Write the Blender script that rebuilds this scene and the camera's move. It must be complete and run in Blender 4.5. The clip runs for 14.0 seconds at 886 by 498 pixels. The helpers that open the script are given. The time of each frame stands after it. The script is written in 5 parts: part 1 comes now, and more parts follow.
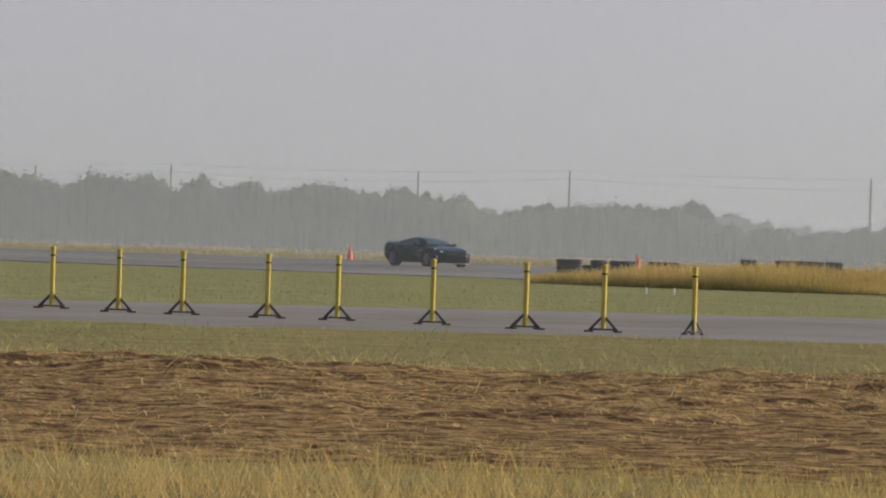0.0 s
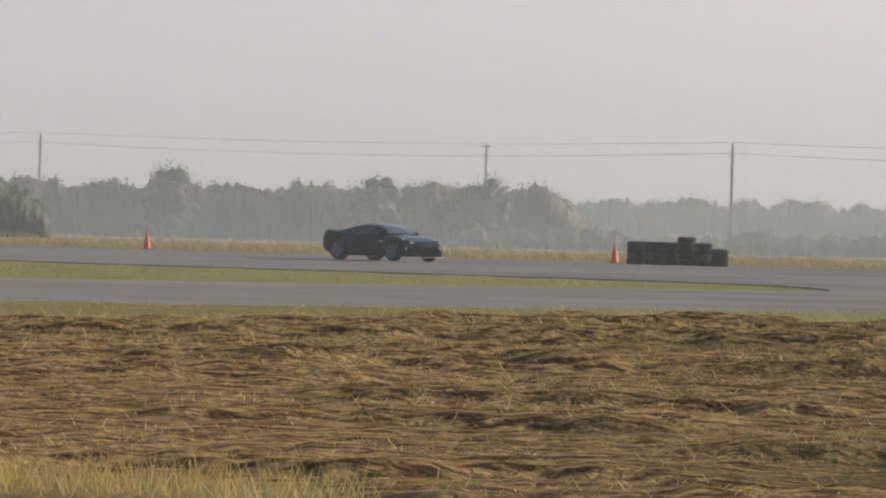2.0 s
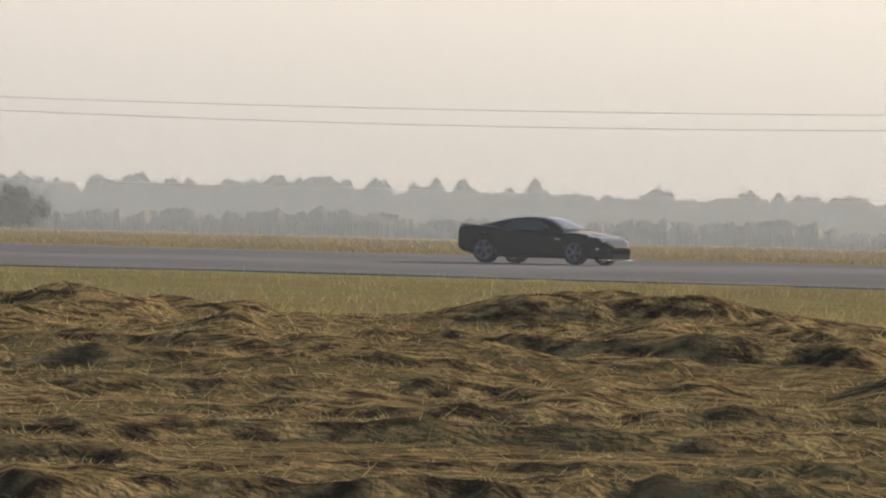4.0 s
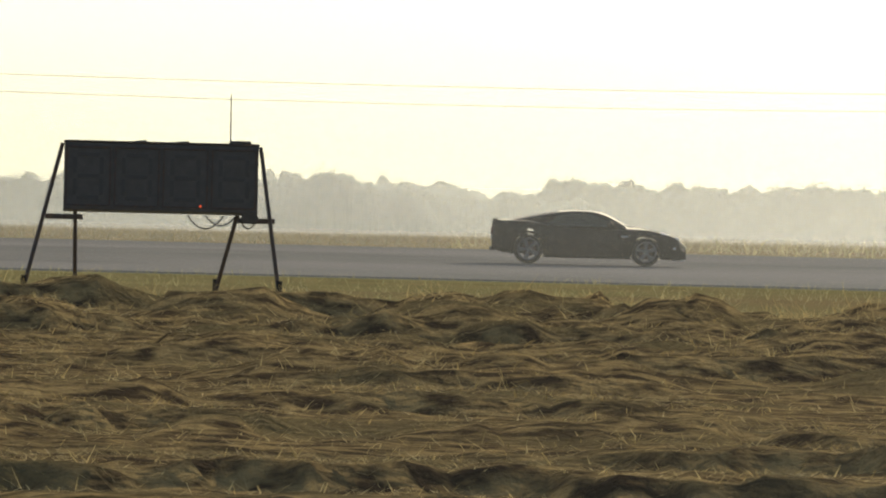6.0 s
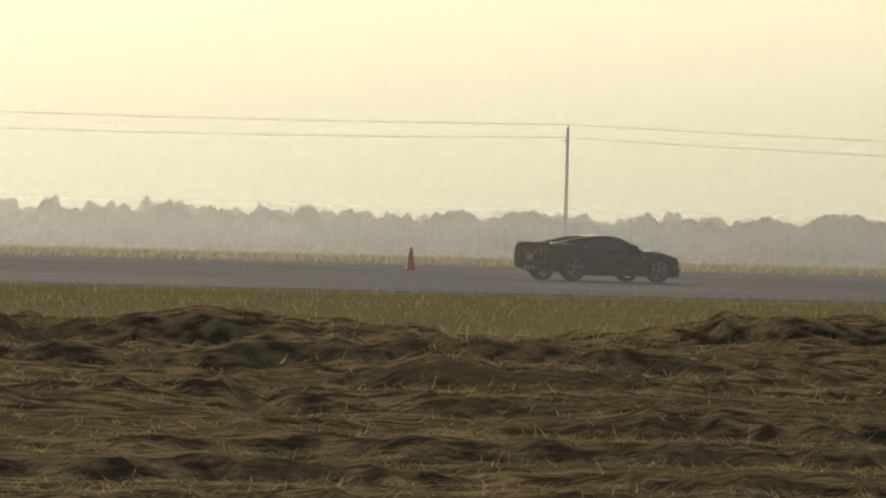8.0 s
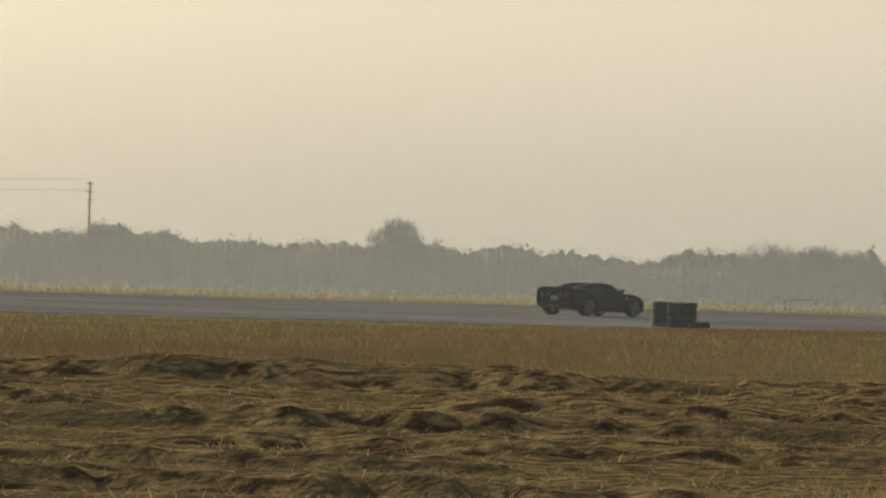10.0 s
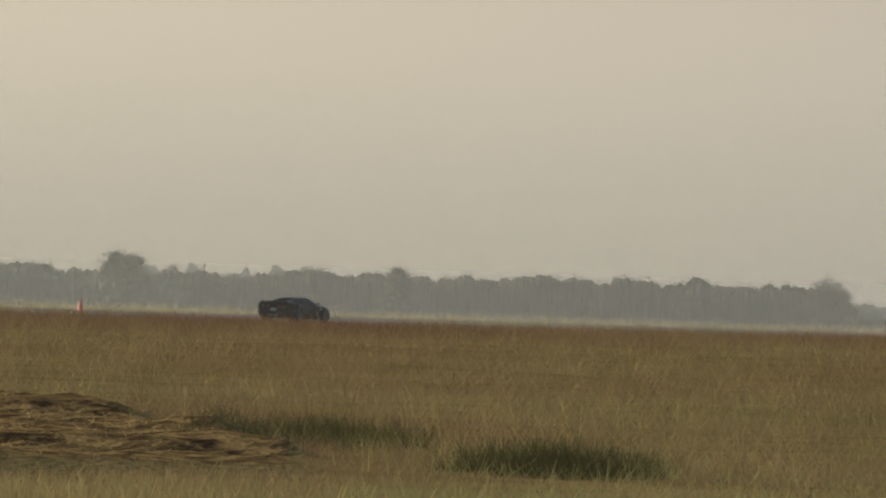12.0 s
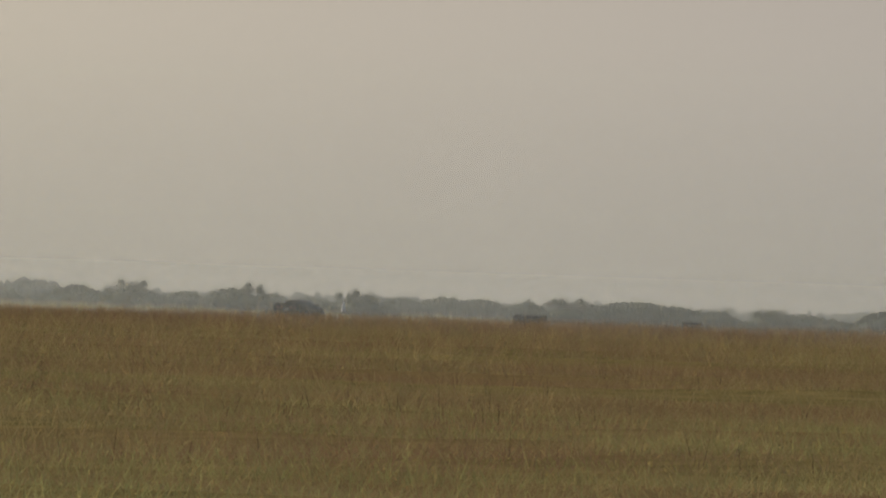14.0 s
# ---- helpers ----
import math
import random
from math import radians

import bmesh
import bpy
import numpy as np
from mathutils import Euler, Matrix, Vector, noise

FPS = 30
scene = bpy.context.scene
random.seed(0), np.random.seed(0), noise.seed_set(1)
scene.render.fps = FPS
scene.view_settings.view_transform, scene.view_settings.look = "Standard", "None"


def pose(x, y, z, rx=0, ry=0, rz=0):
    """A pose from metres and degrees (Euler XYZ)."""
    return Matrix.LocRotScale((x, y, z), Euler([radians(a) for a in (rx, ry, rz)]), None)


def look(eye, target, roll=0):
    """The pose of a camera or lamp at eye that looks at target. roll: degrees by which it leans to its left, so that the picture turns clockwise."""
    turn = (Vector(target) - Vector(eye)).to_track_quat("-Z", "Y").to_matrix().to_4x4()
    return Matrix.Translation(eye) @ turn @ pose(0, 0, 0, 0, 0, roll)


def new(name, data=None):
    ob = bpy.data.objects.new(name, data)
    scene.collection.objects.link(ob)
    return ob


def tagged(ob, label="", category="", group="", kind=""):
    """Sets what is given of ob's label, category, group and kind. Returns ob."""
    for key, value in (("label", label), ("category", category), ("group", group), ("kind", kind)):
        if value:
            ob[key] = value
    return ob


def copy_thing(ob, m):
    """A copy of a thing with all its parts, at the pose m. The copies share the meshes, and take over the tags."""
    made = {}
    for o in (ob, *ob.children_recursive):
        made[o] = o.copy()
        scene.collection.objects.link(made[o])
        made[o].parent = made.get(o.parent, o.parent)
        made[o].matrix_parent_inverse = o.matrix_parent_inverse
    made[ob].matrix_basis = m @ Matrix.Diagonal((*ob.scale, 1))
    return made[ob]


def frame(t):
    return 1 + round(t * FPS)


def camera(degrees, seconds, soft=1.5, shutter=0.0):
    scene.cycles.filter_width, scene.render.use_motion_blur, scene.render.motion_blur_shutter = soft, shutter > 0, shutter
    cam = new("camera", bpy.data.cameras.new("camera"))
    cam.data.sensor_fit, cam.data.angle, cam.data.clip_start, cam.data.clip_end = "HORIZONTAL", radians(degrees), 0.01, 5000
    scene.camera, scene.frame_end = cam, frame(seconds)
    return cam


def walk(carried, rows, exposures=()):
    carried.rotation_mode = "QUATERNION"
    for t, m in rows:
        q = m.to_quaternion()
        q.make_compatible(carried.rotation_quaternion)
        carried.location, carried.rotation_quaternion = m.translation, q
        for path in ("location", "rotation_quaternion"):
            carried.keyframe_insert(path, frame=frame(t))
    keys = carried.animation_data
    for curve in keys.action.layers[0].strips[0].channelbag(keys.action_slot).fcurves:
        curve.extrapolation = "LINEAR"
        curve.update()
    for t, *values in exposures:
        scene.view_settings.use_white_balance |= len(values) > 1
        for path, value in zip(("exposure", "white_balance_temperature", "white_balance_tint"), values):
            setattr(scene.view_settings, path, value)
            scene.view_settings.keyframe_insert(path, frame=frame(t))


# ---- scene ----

EYE = Vector((0.0, 0.0, 0.80))
RUN_Y = 203.2

# ---- the camera and its pan ----
ROWS = [  # seconds, bearing, pitch, roll
    (0, -57.3497, -0.0063, 1.80),
    (0.5, -55.6195, 0.0044, 1.70),
    (1, -53.1958, -0.0365, 1.60),
    (1.5, -50.0421, -0.0478, 1.58),
    (2, -47.1073, -0.0662, 1.55),
    (2.5, -44.0010, -0.0957, 1.52),
    (3, -40.0296, -0.0962, 1.50),
    (3.5, -35.3318, -0.1073, 1.48),
    (4.2, -27.4294, -0.1201, 1.46),
    (5.0, -16.4288, -0.1347, 1.43),
    (5.8, -3.7849, -0.1493, 1.41),
    (6, -0.0508, -0.1444, 1.40),
    (6.5, 8.6480, -0.1617, 1.40),
    (7, 16.2948, -0.1577, 1.40),
    (7.8, 28.0618, -0.0421, 1.50),
    (8.6, 37.7385, 0.0735, 1.59),
    (9.5, 46.2579, 0.2036, 1.70),
    (10, 50.0395, 0.2617, 1.72),
    (10.5, 53.8028, 0.2517, 1.74),
    (11, 57.3398, 0.3027, 1.77),
    (11.5, 59.0335, 0.3532, 1.79),
    (12, 62.5961, 0.3988, 1.81),
    (12.5, 64.3883, 0.4083, 1.83),
    (13, 66.1659, 0.4285, 1.86),
    (13.5, 67.3851, 0.4156, 1.88),
    (14, 68.7795, 0.4048, 1.90),
]

cam = camera(5.7187, 14.0, soft=2.05)


def aim(bearing, pitch, roll):
    b, p = radians(bearing), radians(pitch)
    way = Vector((math.sin(b) * math.cos(p), math.cos(b) * math.cos(p), math.sin(p)))
    return look(EYE, EYE + way * 100.0, roll)


EXPOSURES = [(0, 0.17, 5850, 13), (2, 0.32, 5900, 13), (3.5, 0.24, 5950, 17), (5.8, 0.05, 6100, 8), (6.0, 0.0, 6100, 8), (6.5, -0.65, 6200, 11), (7, -0.78, 6200, 11), (9.5, -0.33, 6450, 8), (10.5, -0.28, 6450, 9), (11, -0.28, 6450, 9), (12, -0.38, 6450, 9), (14, -0.45, 6420, 9)]
walk(cam, [(t, aim(b, p, r)) for t, b, p, r in ROWS], EXPOSURES)

# ---- sky and sun ----
SUN_AZ, SUN_EL = 15.0, 15.0
world = bpy.data.worlds.new("world")
scene.world = world
world.use_nodes = True
wn = world.node_tree.nodes
sky = wn.new("ShaderNodeTexSky")
sky.sky_type, sky.sun_disc = "NISHITA", False
sky.sun_elevation, sky.sun_rotation = radians(SUN_EL), radians(SUN_AZ)
sky.air_density, sky.dust_density, sky.ozone_density = 1.0, 3.5, 1.0
world.node_tree.links.new(sky.outputs[0], wn["Background"].inputs[0])
wn["Background"].inputs[1].default_value = 0.13
sun = new("sun", bpy.data.lights.new("sun", "SUN"))
sun.data.energy, sun.data.angle, sun.data.color = 3.6, radians(0.8), (1.0, 0.88, 0.70)
_az, _el = radians(SUN_AZ), radians(SUN_EL)
sun.matrix_world = look(Vector((math.sin(_az) * math.cos(_el), math.cos(_az) * math.cos(_el), math.sin(_el))) * 300, (0, 0, 0))

# ---- materials ----
def material(name, base, rough=0.8, metal=0.0, other=None, scale=8.0, other2=None, scale2=0.6, bump=0.0, bump_scale=40.0,
             translucent=0.0, spec=0.5, coat=0.0, per_object=0.0):
    """Base colour broken up by noise at two scales, with fine relief."""
    m = bpy.data.materials.new(name)
    m.use_nodes = True
    nt = m.node_tree
    N, L = nt.nodes, nt.links
    b = N["Principled BSDF"]
    b.inputs["Roughness"].default_value, b.inputs["Metallic"].default_value = rough, metal
    b.inputs["Specular IOR Level"].default_value = spec
    b.inputs["Coat Weight"].default_value = coat
    geo = N.new("ShaderNodeNewGeometry")

    def mixed(a, c, sc, detail, lo, hi):
        n = N.new("ShaderNodeTexNoise")
        n.inputs["Scale"].default_value, n.inputs["Detail"].default_value = sc, detail
        L.new(geo.outputs["Position"], n.inputs["Vector"])
        r = N.new("ShaderNodeMapRange")
        r.inputs["From Min"].default_value, r.inputs["From Max"].default_value = lo, hi
        L.new(n.outputs["Fac"], r.inputs["Value"])
        mx = N.new("ShaderNodeMix")
        mx.data_type = "RGBA"
        L.new(r.outputs[0], mx.inputs[0])
        for k, v in ((6, a), (7, c)):
            if isinstance(v, tuple):
                mx.inputs[k].default_value = (*v, 1)
            else:
                L.new(v, mx.inputs[k])
        return mx.outputs[2]

    col = base
    if other:
        col = mixed(col, other, scale, 5, 0.35, 0.68)
    if other2:
        col = mixed(col, other2, scale2, 3, 0.42, 0.68)
    if per_object:
        info = N.new("ShaderNodeNewGeometry")
        r = N.new("ShaderNodeMapRange")
        r.inputs["To Min"].default_value, r.inputs["To Max"].default_value = 1 - per_object, 1 + per_object
        L.new(info.outputs["Random Per Island"], r.inputs["Value"])
        h = N.new("ShaderNodeHueSaturation")
        L.new(r.outputs[0], h.inputs["Value"])
        if isinstance(col, tuple):
            h.inputs["Color"].default_value = (*col, 1)
        else:
            L.new(col, h.inputs["Color"])
        col = h.outputs[0]
    if isinstance(col, tuple):
        b.inputs["Base Color"].default_value = (*col, 1)
    else:
        L.new(col, b.inputs["Base Color"])
    if bump:
        n = N.new("ShaderNodeTexNoise")
        n.inputs["Scale"].default_value, n.inputs["Detail"].default_value = bump_scale, 6
        L.new(geo.outputs["Position"], n.inputs["Vector"])
        bp = N.new("ShaderNodeBump")
        bp.inputs["Strength"].default_value, bp.inputs["Distance"].default_value = bump, 0.05
        L.new(n.outputs["Fac"], bp.inputs["Height"])
        L.new(bp.outputs[0], b.inputs["Normal"])
    if translucent:
        tr = N.new("ShaderNodeBsdfTranslucent")
        if isinstance(col, tuple):
            tr.inputs["Color"].default_value = (*col, 1)
        else:
            L.new(col, tr.inputs["Color"])
        ms = N.new("ShaderNodeMixShader")
        ms.inputs[0].default_value = translucent
        L.new(b.outputs[0], ms.inputs[1])
        L.new(tr.outputs[0], ms.inputs[2])
        L.new(ms.outputs[0], N["Material Output"].inputs["Surface"])
    return m


def glass_material(name, tint, spec):
    m = bpy.data.materials.new(name)
    m.use_nodes = True
    b = m.node_tree.nodes["Principled BSDF"]
    b.inputs["Base Color"].default_value = (*tint, 1)
    b.inputs["Roughness"].default_value = 0.12
    b.inputs["Specular IOR Level"].default_value = spec
    b.inputs["Transmission Weight"].default_value = 0.35
    b.inputs["Coat Weight"].default_value = 0.0
    return m


M_ASPHALT = material("asphalt", (0.240, 0.218, 0.190), 1.0, spec=0.0, other=(0.190, 0.172, 0.150), scale=0.25, other2=(0.295, 0.268, 0.236), scale2=0.04, bump=0.3, bump_scale=12)
M_TAXI = material("worn_concrete", (0.32, 0.285, 0.235), 1.0, spec=0.0, other=(0.25, 0.222, 0.172), scale=0.5, other2=(0.34, 0.305, 0.28), scale2=0.07, bump=0.3, bump_scale=10)
M_STRAW = material("straw", (0.70, 0.52, 0.205), 0.9, spec=0.05, other=(0.86, 0.68, 0.31), scale=1.5, other2=(0.48, 0.35, 0.135), scale2=0.25, translucent=0.30, per_object=0.6)
M_BLOND = material("blond_grass", (0.74, 0.55, 0.23), 0.9, spec=0.05, other=(0.62, 0.44, 0.17), scale=0.4, other2=(0.46, 0.35, 0.10), scale2=0.05, translucent=0.35, per_object=0.3)
M_PALE = material("pale_grass", (0.58, 0.46, 0.24), 0.9, spec=0.05, other=(0.48, 0.39, 0.19), scale=0.3, other2=(0.42, 0.35, 0.16), scale2=0.03, translucent=0.12, per_object=0.08)
M_TALL = material("tall_dry_grass", (0.60, 0.47, 0.23), 0.9, spec=0.05, other=(0.28, 0.255, 0.095), scale=0.42, other2=(0.36, 0.23, 0.135), scale2=0.11, translucent=0.35, per_object=0.04)
M_VERGE = material("verge_grass", (0.52, 0.46, 0.22), 0.9, spec=0.05, other=(0.42, 0.39, 0.17), scale=0.2, other2=(0.58, 0.49, 0.25), scale2=0.05, translucent=0.45, per_object=0.1)
M_GREEN = material("green_grass", (0.13, 0.135, 0.045), 0.9, spec=0.05, other=(0.25, 0.22, 0.09), scale=0.8, other2=(0.09, 0.09, 0.035), scale2=0.2, translucent=0.2, per_object=0.15)
M_RUSSET = material("russet_grass", (0.36, 0.235, 0.13), 0.9, spec=0.05, other=(0.40, 0.29, 0.15), scale=0.1, other2=(0.30, 0.17, 0.10), scale2=0.03, translucent=0.25, per_object=0.12)
M_SEED = material("seed_stalk", (0.10, 0.055, 0.03), 0.9, other=(0.16, 0.09, 0.05), scale=2)
M_YELLOW = material("yellow_paint", (0.62, 0.46, 0.03), 0.45, other=(0.55, 0.38, 0.03), scale=6, bump=0.1)
M_STEEL = material("rusty_steel", (0.06, 0.05, 0.05), 0.6, 0.4, other=(0.10, 0.06, 0.04), scale=9)
M_RUBBER = material("tyre_rubber", (0.018, 0.018, 0.02), 0.9, spec=0.12, other=(0.035, 0.033, 0.032), scale=7, bump=0.3, bump_scale=30)
M_ORANGE = material("orange_plastic", (0.85, 0.10, 0.02), 0.5, other=(0.65, 0.07, 0.02), scale=9)
M_WHITE = material("white_plastic", (0.75, 0.73, 0.70), 0.5, other=(0.6, 0.58, 0.55), scale=12)
M_PINE = material("pine_timber", (0.86, 0.74, 0.53), 0.7, other=(0.68, 0.49, 0.27), scale=14, bump=0.1)
M_TARP = material("black_sheeting", (0.025, 0.027, 0.035), 0.5, other=(0.06, 0.06, 0.07), scale=5, bump=0.5, bump_scale=6)
M_GREYSHEET = material("grey_sheeting", (0.35, 0.35, 0.36), 0.6, other=(0.25, 0.25, 0.26), scale=6)
M_POLE = material("weathered_pole", (0.13, 0.10, 0.08), 0.9, other=(0.19, 0.15, 0.12), scale=4)
M_WIRE = material("wire", (0.12, 0.12, 0.12), 0.5, 0.6)
M_PAINT = material("black_paint", (0.006, 0.007, 0.011), 0.10, other=(0.008, 0.009, 0.013), scale=3, coat=0.02, spec=0.09)
M_TURF = material("turf_blades", (0.40, 0.385, 0.16), 0.9, spec=0.05, other=(0.50, 0.435, 0.20), scale=0.3, other2=(0.34, 0.34, 0.135), scale2=0.06, translucent=0.45, per_object=0.1)
M_TRIM = material("black_trim", (0.012, 0.012, 0.013), 0.7, spec=0.12, other=(0.02, 0.02, 0.02), scale=20)
M_GLASS = glass_material("tinted_glass", (0.05, 0.07, 0.07), 0.06)
M_HATCH = material("dark_hatch_glass", (0.012, 0.014, 0.016), 0.5, spec=0.0, other=(0.016, 0.018, 0.02), scale=4)
M_WINDSCREEN = glass_material("windscreen_glass", (0.10, 0.14, 0.14), 0.5)
M_CHROME = material("wheel_alloy", (0.20, 0.20, 0.21), 0.7, 0.0, spec=0.1, other=(0.15, 0.15, 0.16), scale=12)
M_LAMP = material("lamp_lens", (0.8, 0.8, 0.8), 0.08, other=(0.7, 0.7, 0.72), scale=20, coat=1.0)
M_RED = material("red_lens", (0.12, 0.008, 0.008), 0.3, other=(0.09, 0.008, 0.008), scale=20, coat=0.2)
M_BARK = material("bark", (0.09, 0.07, 0.055), 0.95, other=(0.13, 0.10, 0.08), scale=3)
M_LEAF = material("leaf_dark", (0.055, 0.075, 0.03), 0.7, other=(0.085, 0.09, 0.035), scale=0.5, translucent=0.3, per_object=0.4)
M_LEAF_DRY = material("leaf_autumn", (0.11, 0.085, 0.04), 0.75, other=(0.075, 0.075, 0.035), scale=0.4, translucent=0.3, per_object=0.4)
M_SCREEN = material("dark_display_face", (0.042, 0.036, 0.032), 0.5, other=(0.05, 0.044, 0.04), scale=9)
M_CASE = material("dark_painted_case", (0.055, 0.048, 0.042), 0.55, other=(0.075, 0.066, 0.058), scale=6)


def led_material():
    m = bpy.data.materials.new("red_indicator")
    m.use_nodes = True
    b = m.node_tree.nodes["Principled BSDF"]
    b.inputs["Base Color"].default_value = (0.8, 0.1, 0.03, 1)
    b.inputs["Emission Color"].default_value = (1.0, 0.12, 0.03, 1)
    b.inputs["Emission Strength"].default_value = 0.5
    return m


M_LED = led_material()


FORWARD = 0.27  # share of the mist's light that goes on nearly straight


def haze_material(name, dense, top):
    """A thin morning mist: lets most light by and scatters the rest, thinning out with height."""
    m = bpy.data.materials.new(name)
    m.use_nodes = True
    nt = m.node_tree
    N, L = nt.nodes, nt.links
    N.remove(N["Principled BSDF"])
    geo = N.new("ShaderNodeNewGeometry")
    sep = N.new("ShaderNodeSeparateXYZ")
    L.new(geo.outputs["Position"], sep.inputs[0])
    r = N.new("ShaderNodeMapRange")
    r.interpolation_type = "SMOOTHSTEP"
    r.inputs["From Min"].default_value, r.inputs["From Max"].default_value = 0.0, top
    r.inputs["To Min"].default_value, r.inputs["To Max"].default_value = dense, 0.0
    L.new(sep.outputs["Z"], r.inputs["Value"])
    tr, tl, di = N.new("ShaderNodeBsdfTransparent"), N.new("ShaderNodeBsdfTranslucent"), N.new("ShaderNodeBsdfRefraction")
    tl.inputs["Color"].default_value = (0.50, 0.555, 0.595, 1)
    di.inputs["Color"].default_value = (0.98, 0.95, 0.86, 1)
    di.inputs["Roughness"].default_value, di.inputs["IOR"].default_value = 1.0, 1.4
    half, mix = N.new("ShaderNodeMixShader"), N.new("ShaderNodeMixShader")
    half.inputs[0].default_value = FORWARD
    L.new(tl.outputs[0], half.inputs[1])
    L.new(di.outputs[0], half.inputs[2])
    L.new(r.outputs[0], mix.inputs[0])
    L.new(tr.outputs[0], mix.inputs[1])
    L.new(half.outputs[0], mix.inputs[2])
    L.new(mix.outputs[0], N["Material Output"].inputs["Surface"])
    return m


# ---- mesh helpers ----
def mesh_of(name, verts, faces, mat, smooth=False):
    """A mesh from arrays: verts (n, 3), faces (m, 3 or 4)."""
    verts, faces = np.asarray(verts, np.float32), np.asarray(faces, np.int32)
    me = bpy.data.meshes.new(name)
    k = faces.shape[1]
    me.vertices.add(len(verts))
    me.vertices.foreach_set("co", verts.ravel())
    me.loops.add(faces.size)
    me.loops.foreach_set("vertex_index", faces.ravel())
    me.polygons.add(len(faces))
    me.polygons.foreach_set("loop_start", np.arange(0, faces.size, k, dtype=np.int32))
    me.polygons.foreach_set("use_smooth", np.full(len(faces), smooth))
    me.materials.append(mat)
    me.update(calc_edges=True)
    return me


def part(name, bm, mat, parent, label=""):
    """Links a bmesh as one mesh object under a thing or a part."""
    me = bpy.data.meshes.new(name)
    bmesh.ops.recalc_face_normals(bm, faces=bm.faces)
    bm.to_mesh(me)
    bm.free()
    me.materials.append(mat)
    ob = new(name, me)
    ob.parent = parent
    if label:
        ob["label"] = label
    return ob


def box(bm, size, m, bevel=0.0):
    made = bmesh.ops.create_cube(bm, size=1.0, matrix=m @ Matrix.Diagonal((*size, 1)))
    if bevel:
        edges = list({e for v in made["verts"] for e in v.link_edges})
        bmesh.ops.bevel(bm, geom=edges, offset=bevel, segments=2, affect="EDGES", profile=0.5)


def tube(bm, a, b, r0, r1=None, n=8):
    """A round bar from a to b."""
    a, b = Vector(a), Vector(b)
    d = b - a
    q = d.to_track_quat("Z", "Y").to_matrix().to_4x4()
    bmesh.ops.create_cone(bm, cap_ends=True, segments=n, radius1=r0, radius2=r0 if r1 is None else r1, depth=d.length,
                          matrix=Matrix.Translation((a + b) / 2) @ q)


def spun(bm, profile, n=24, m=Matrix()):
    """Turns a profile of (radius, height) round the z axis."""
    rings = []
    for r, z in profile:
        rings.append([bm.verts.new(m @ Vector((r * math.cos(2 * math.pi * k / n), r * math.sin(2 * math.pi * k / n), z))) for k in range(n)])
    for lo, hi in zip(rings, rings[1:]):
        for k in range(n):
            f = bm.faces.new((lo[k], lo[(k + 1) % n], hi[(k + 1) % n], hi[k]))
            f.smooth = True
    return rings


def vnoise(x, y, seed=0):
    """Smooth value noise from 0 to 1 on a unit lattice."""
    xi, yi = np.floor(x).astype(np.int64), np.floor(y).astype(np.int64)
    fx, fy = x - xi, y - yi
    fx, fy = fx * fx * (3 - 2 * fx), fy * fy * (3 - 2 * fy)

    def h(a, b):
        n = (a * 374761393 + b * 668265263 + seed * 1442695041) & 0xFFFFFFFF
        n = ((n ^ (n >> 13)) * 1274126177) & 0xFFFFFFFF
        return ((n ^ (n >> 16)) & 0xFFFF) / 65535.0

    return (h(xi, yi) * (1 - fx) + h(xi + 1, yi) * fx) * (1 - fy) + (h(xi, yi + 1) * (1 - fx) + h(xi + 1, yi + 1) * fx) * fy


# ---- ground ----
PROFILE_Y = (-1e5, 80, 175, 180, 203, 237, 246, 254, 400, 1500)
PROFILE_Z = (-0.65, -0.65, -0.33, -0.25, 0.0, 0.09, 0.20, 0.24, 0.20, 0.20)


def lie(x, y):
    """Height of the smooth ground."""
    return np.interp(y, PROFILE_Y, PROFILE_Z)


def step(v, a, b):
    t = np.clip((v - a) / (b - a), 0, 1)
    return t * t * (3 - 2 * t)


def far_side(x):
    """Where the runway ends on its far side."""
    return np.interp(x, (-140, -20), (233.5, 246.0))


def apron(x, y):
    """1 on the cross taxiway that runs to the runway."""
    return ((x > -168) & (x < -125) & (y > 20) & (y < 182)) | ((x > -168 - 22) & (x < -100) & (y > 166) & (y < 182) & (x + 100 < (y - 166) * 1.5) & (x + 190 > -(y - 166) * 1.3 + 20))


def hay_end(b):
    """How far the hay reaches at a bearing."""
    return np.interp(b, [-56, -52, -46, -42, -36, -20, -4, 20, 38, 45, 52, 54.5, 57.3, 59, 60, 61, 61.6, 62, 62.4], [106, 132, 148, 150, 137, 127, 120, 122, 134, 144, 146, 148, 137, 128, 118, 106, 92, 75, 45])


def hay_zone(x, y):
    """1 where the mown hay lies."""
    wob = 6 * (vnoise(x / 14, y / 14, 5) - 0.5)
    r = np.hypot(x, y)
    b = np.degrees(np.arctan2(x, y))
    far_edge = hay_end(b)
    near_edge = np.interp(b, [-65, -56, -48, -45, 40, 50, 53, 57, 62], [57, 56, 50, 30, 30, 44, 63, 70, 80])
    return step(far_edge + wob - r, 0, 6) * step(r - near_edge - wob * 0.4, -1, 2)


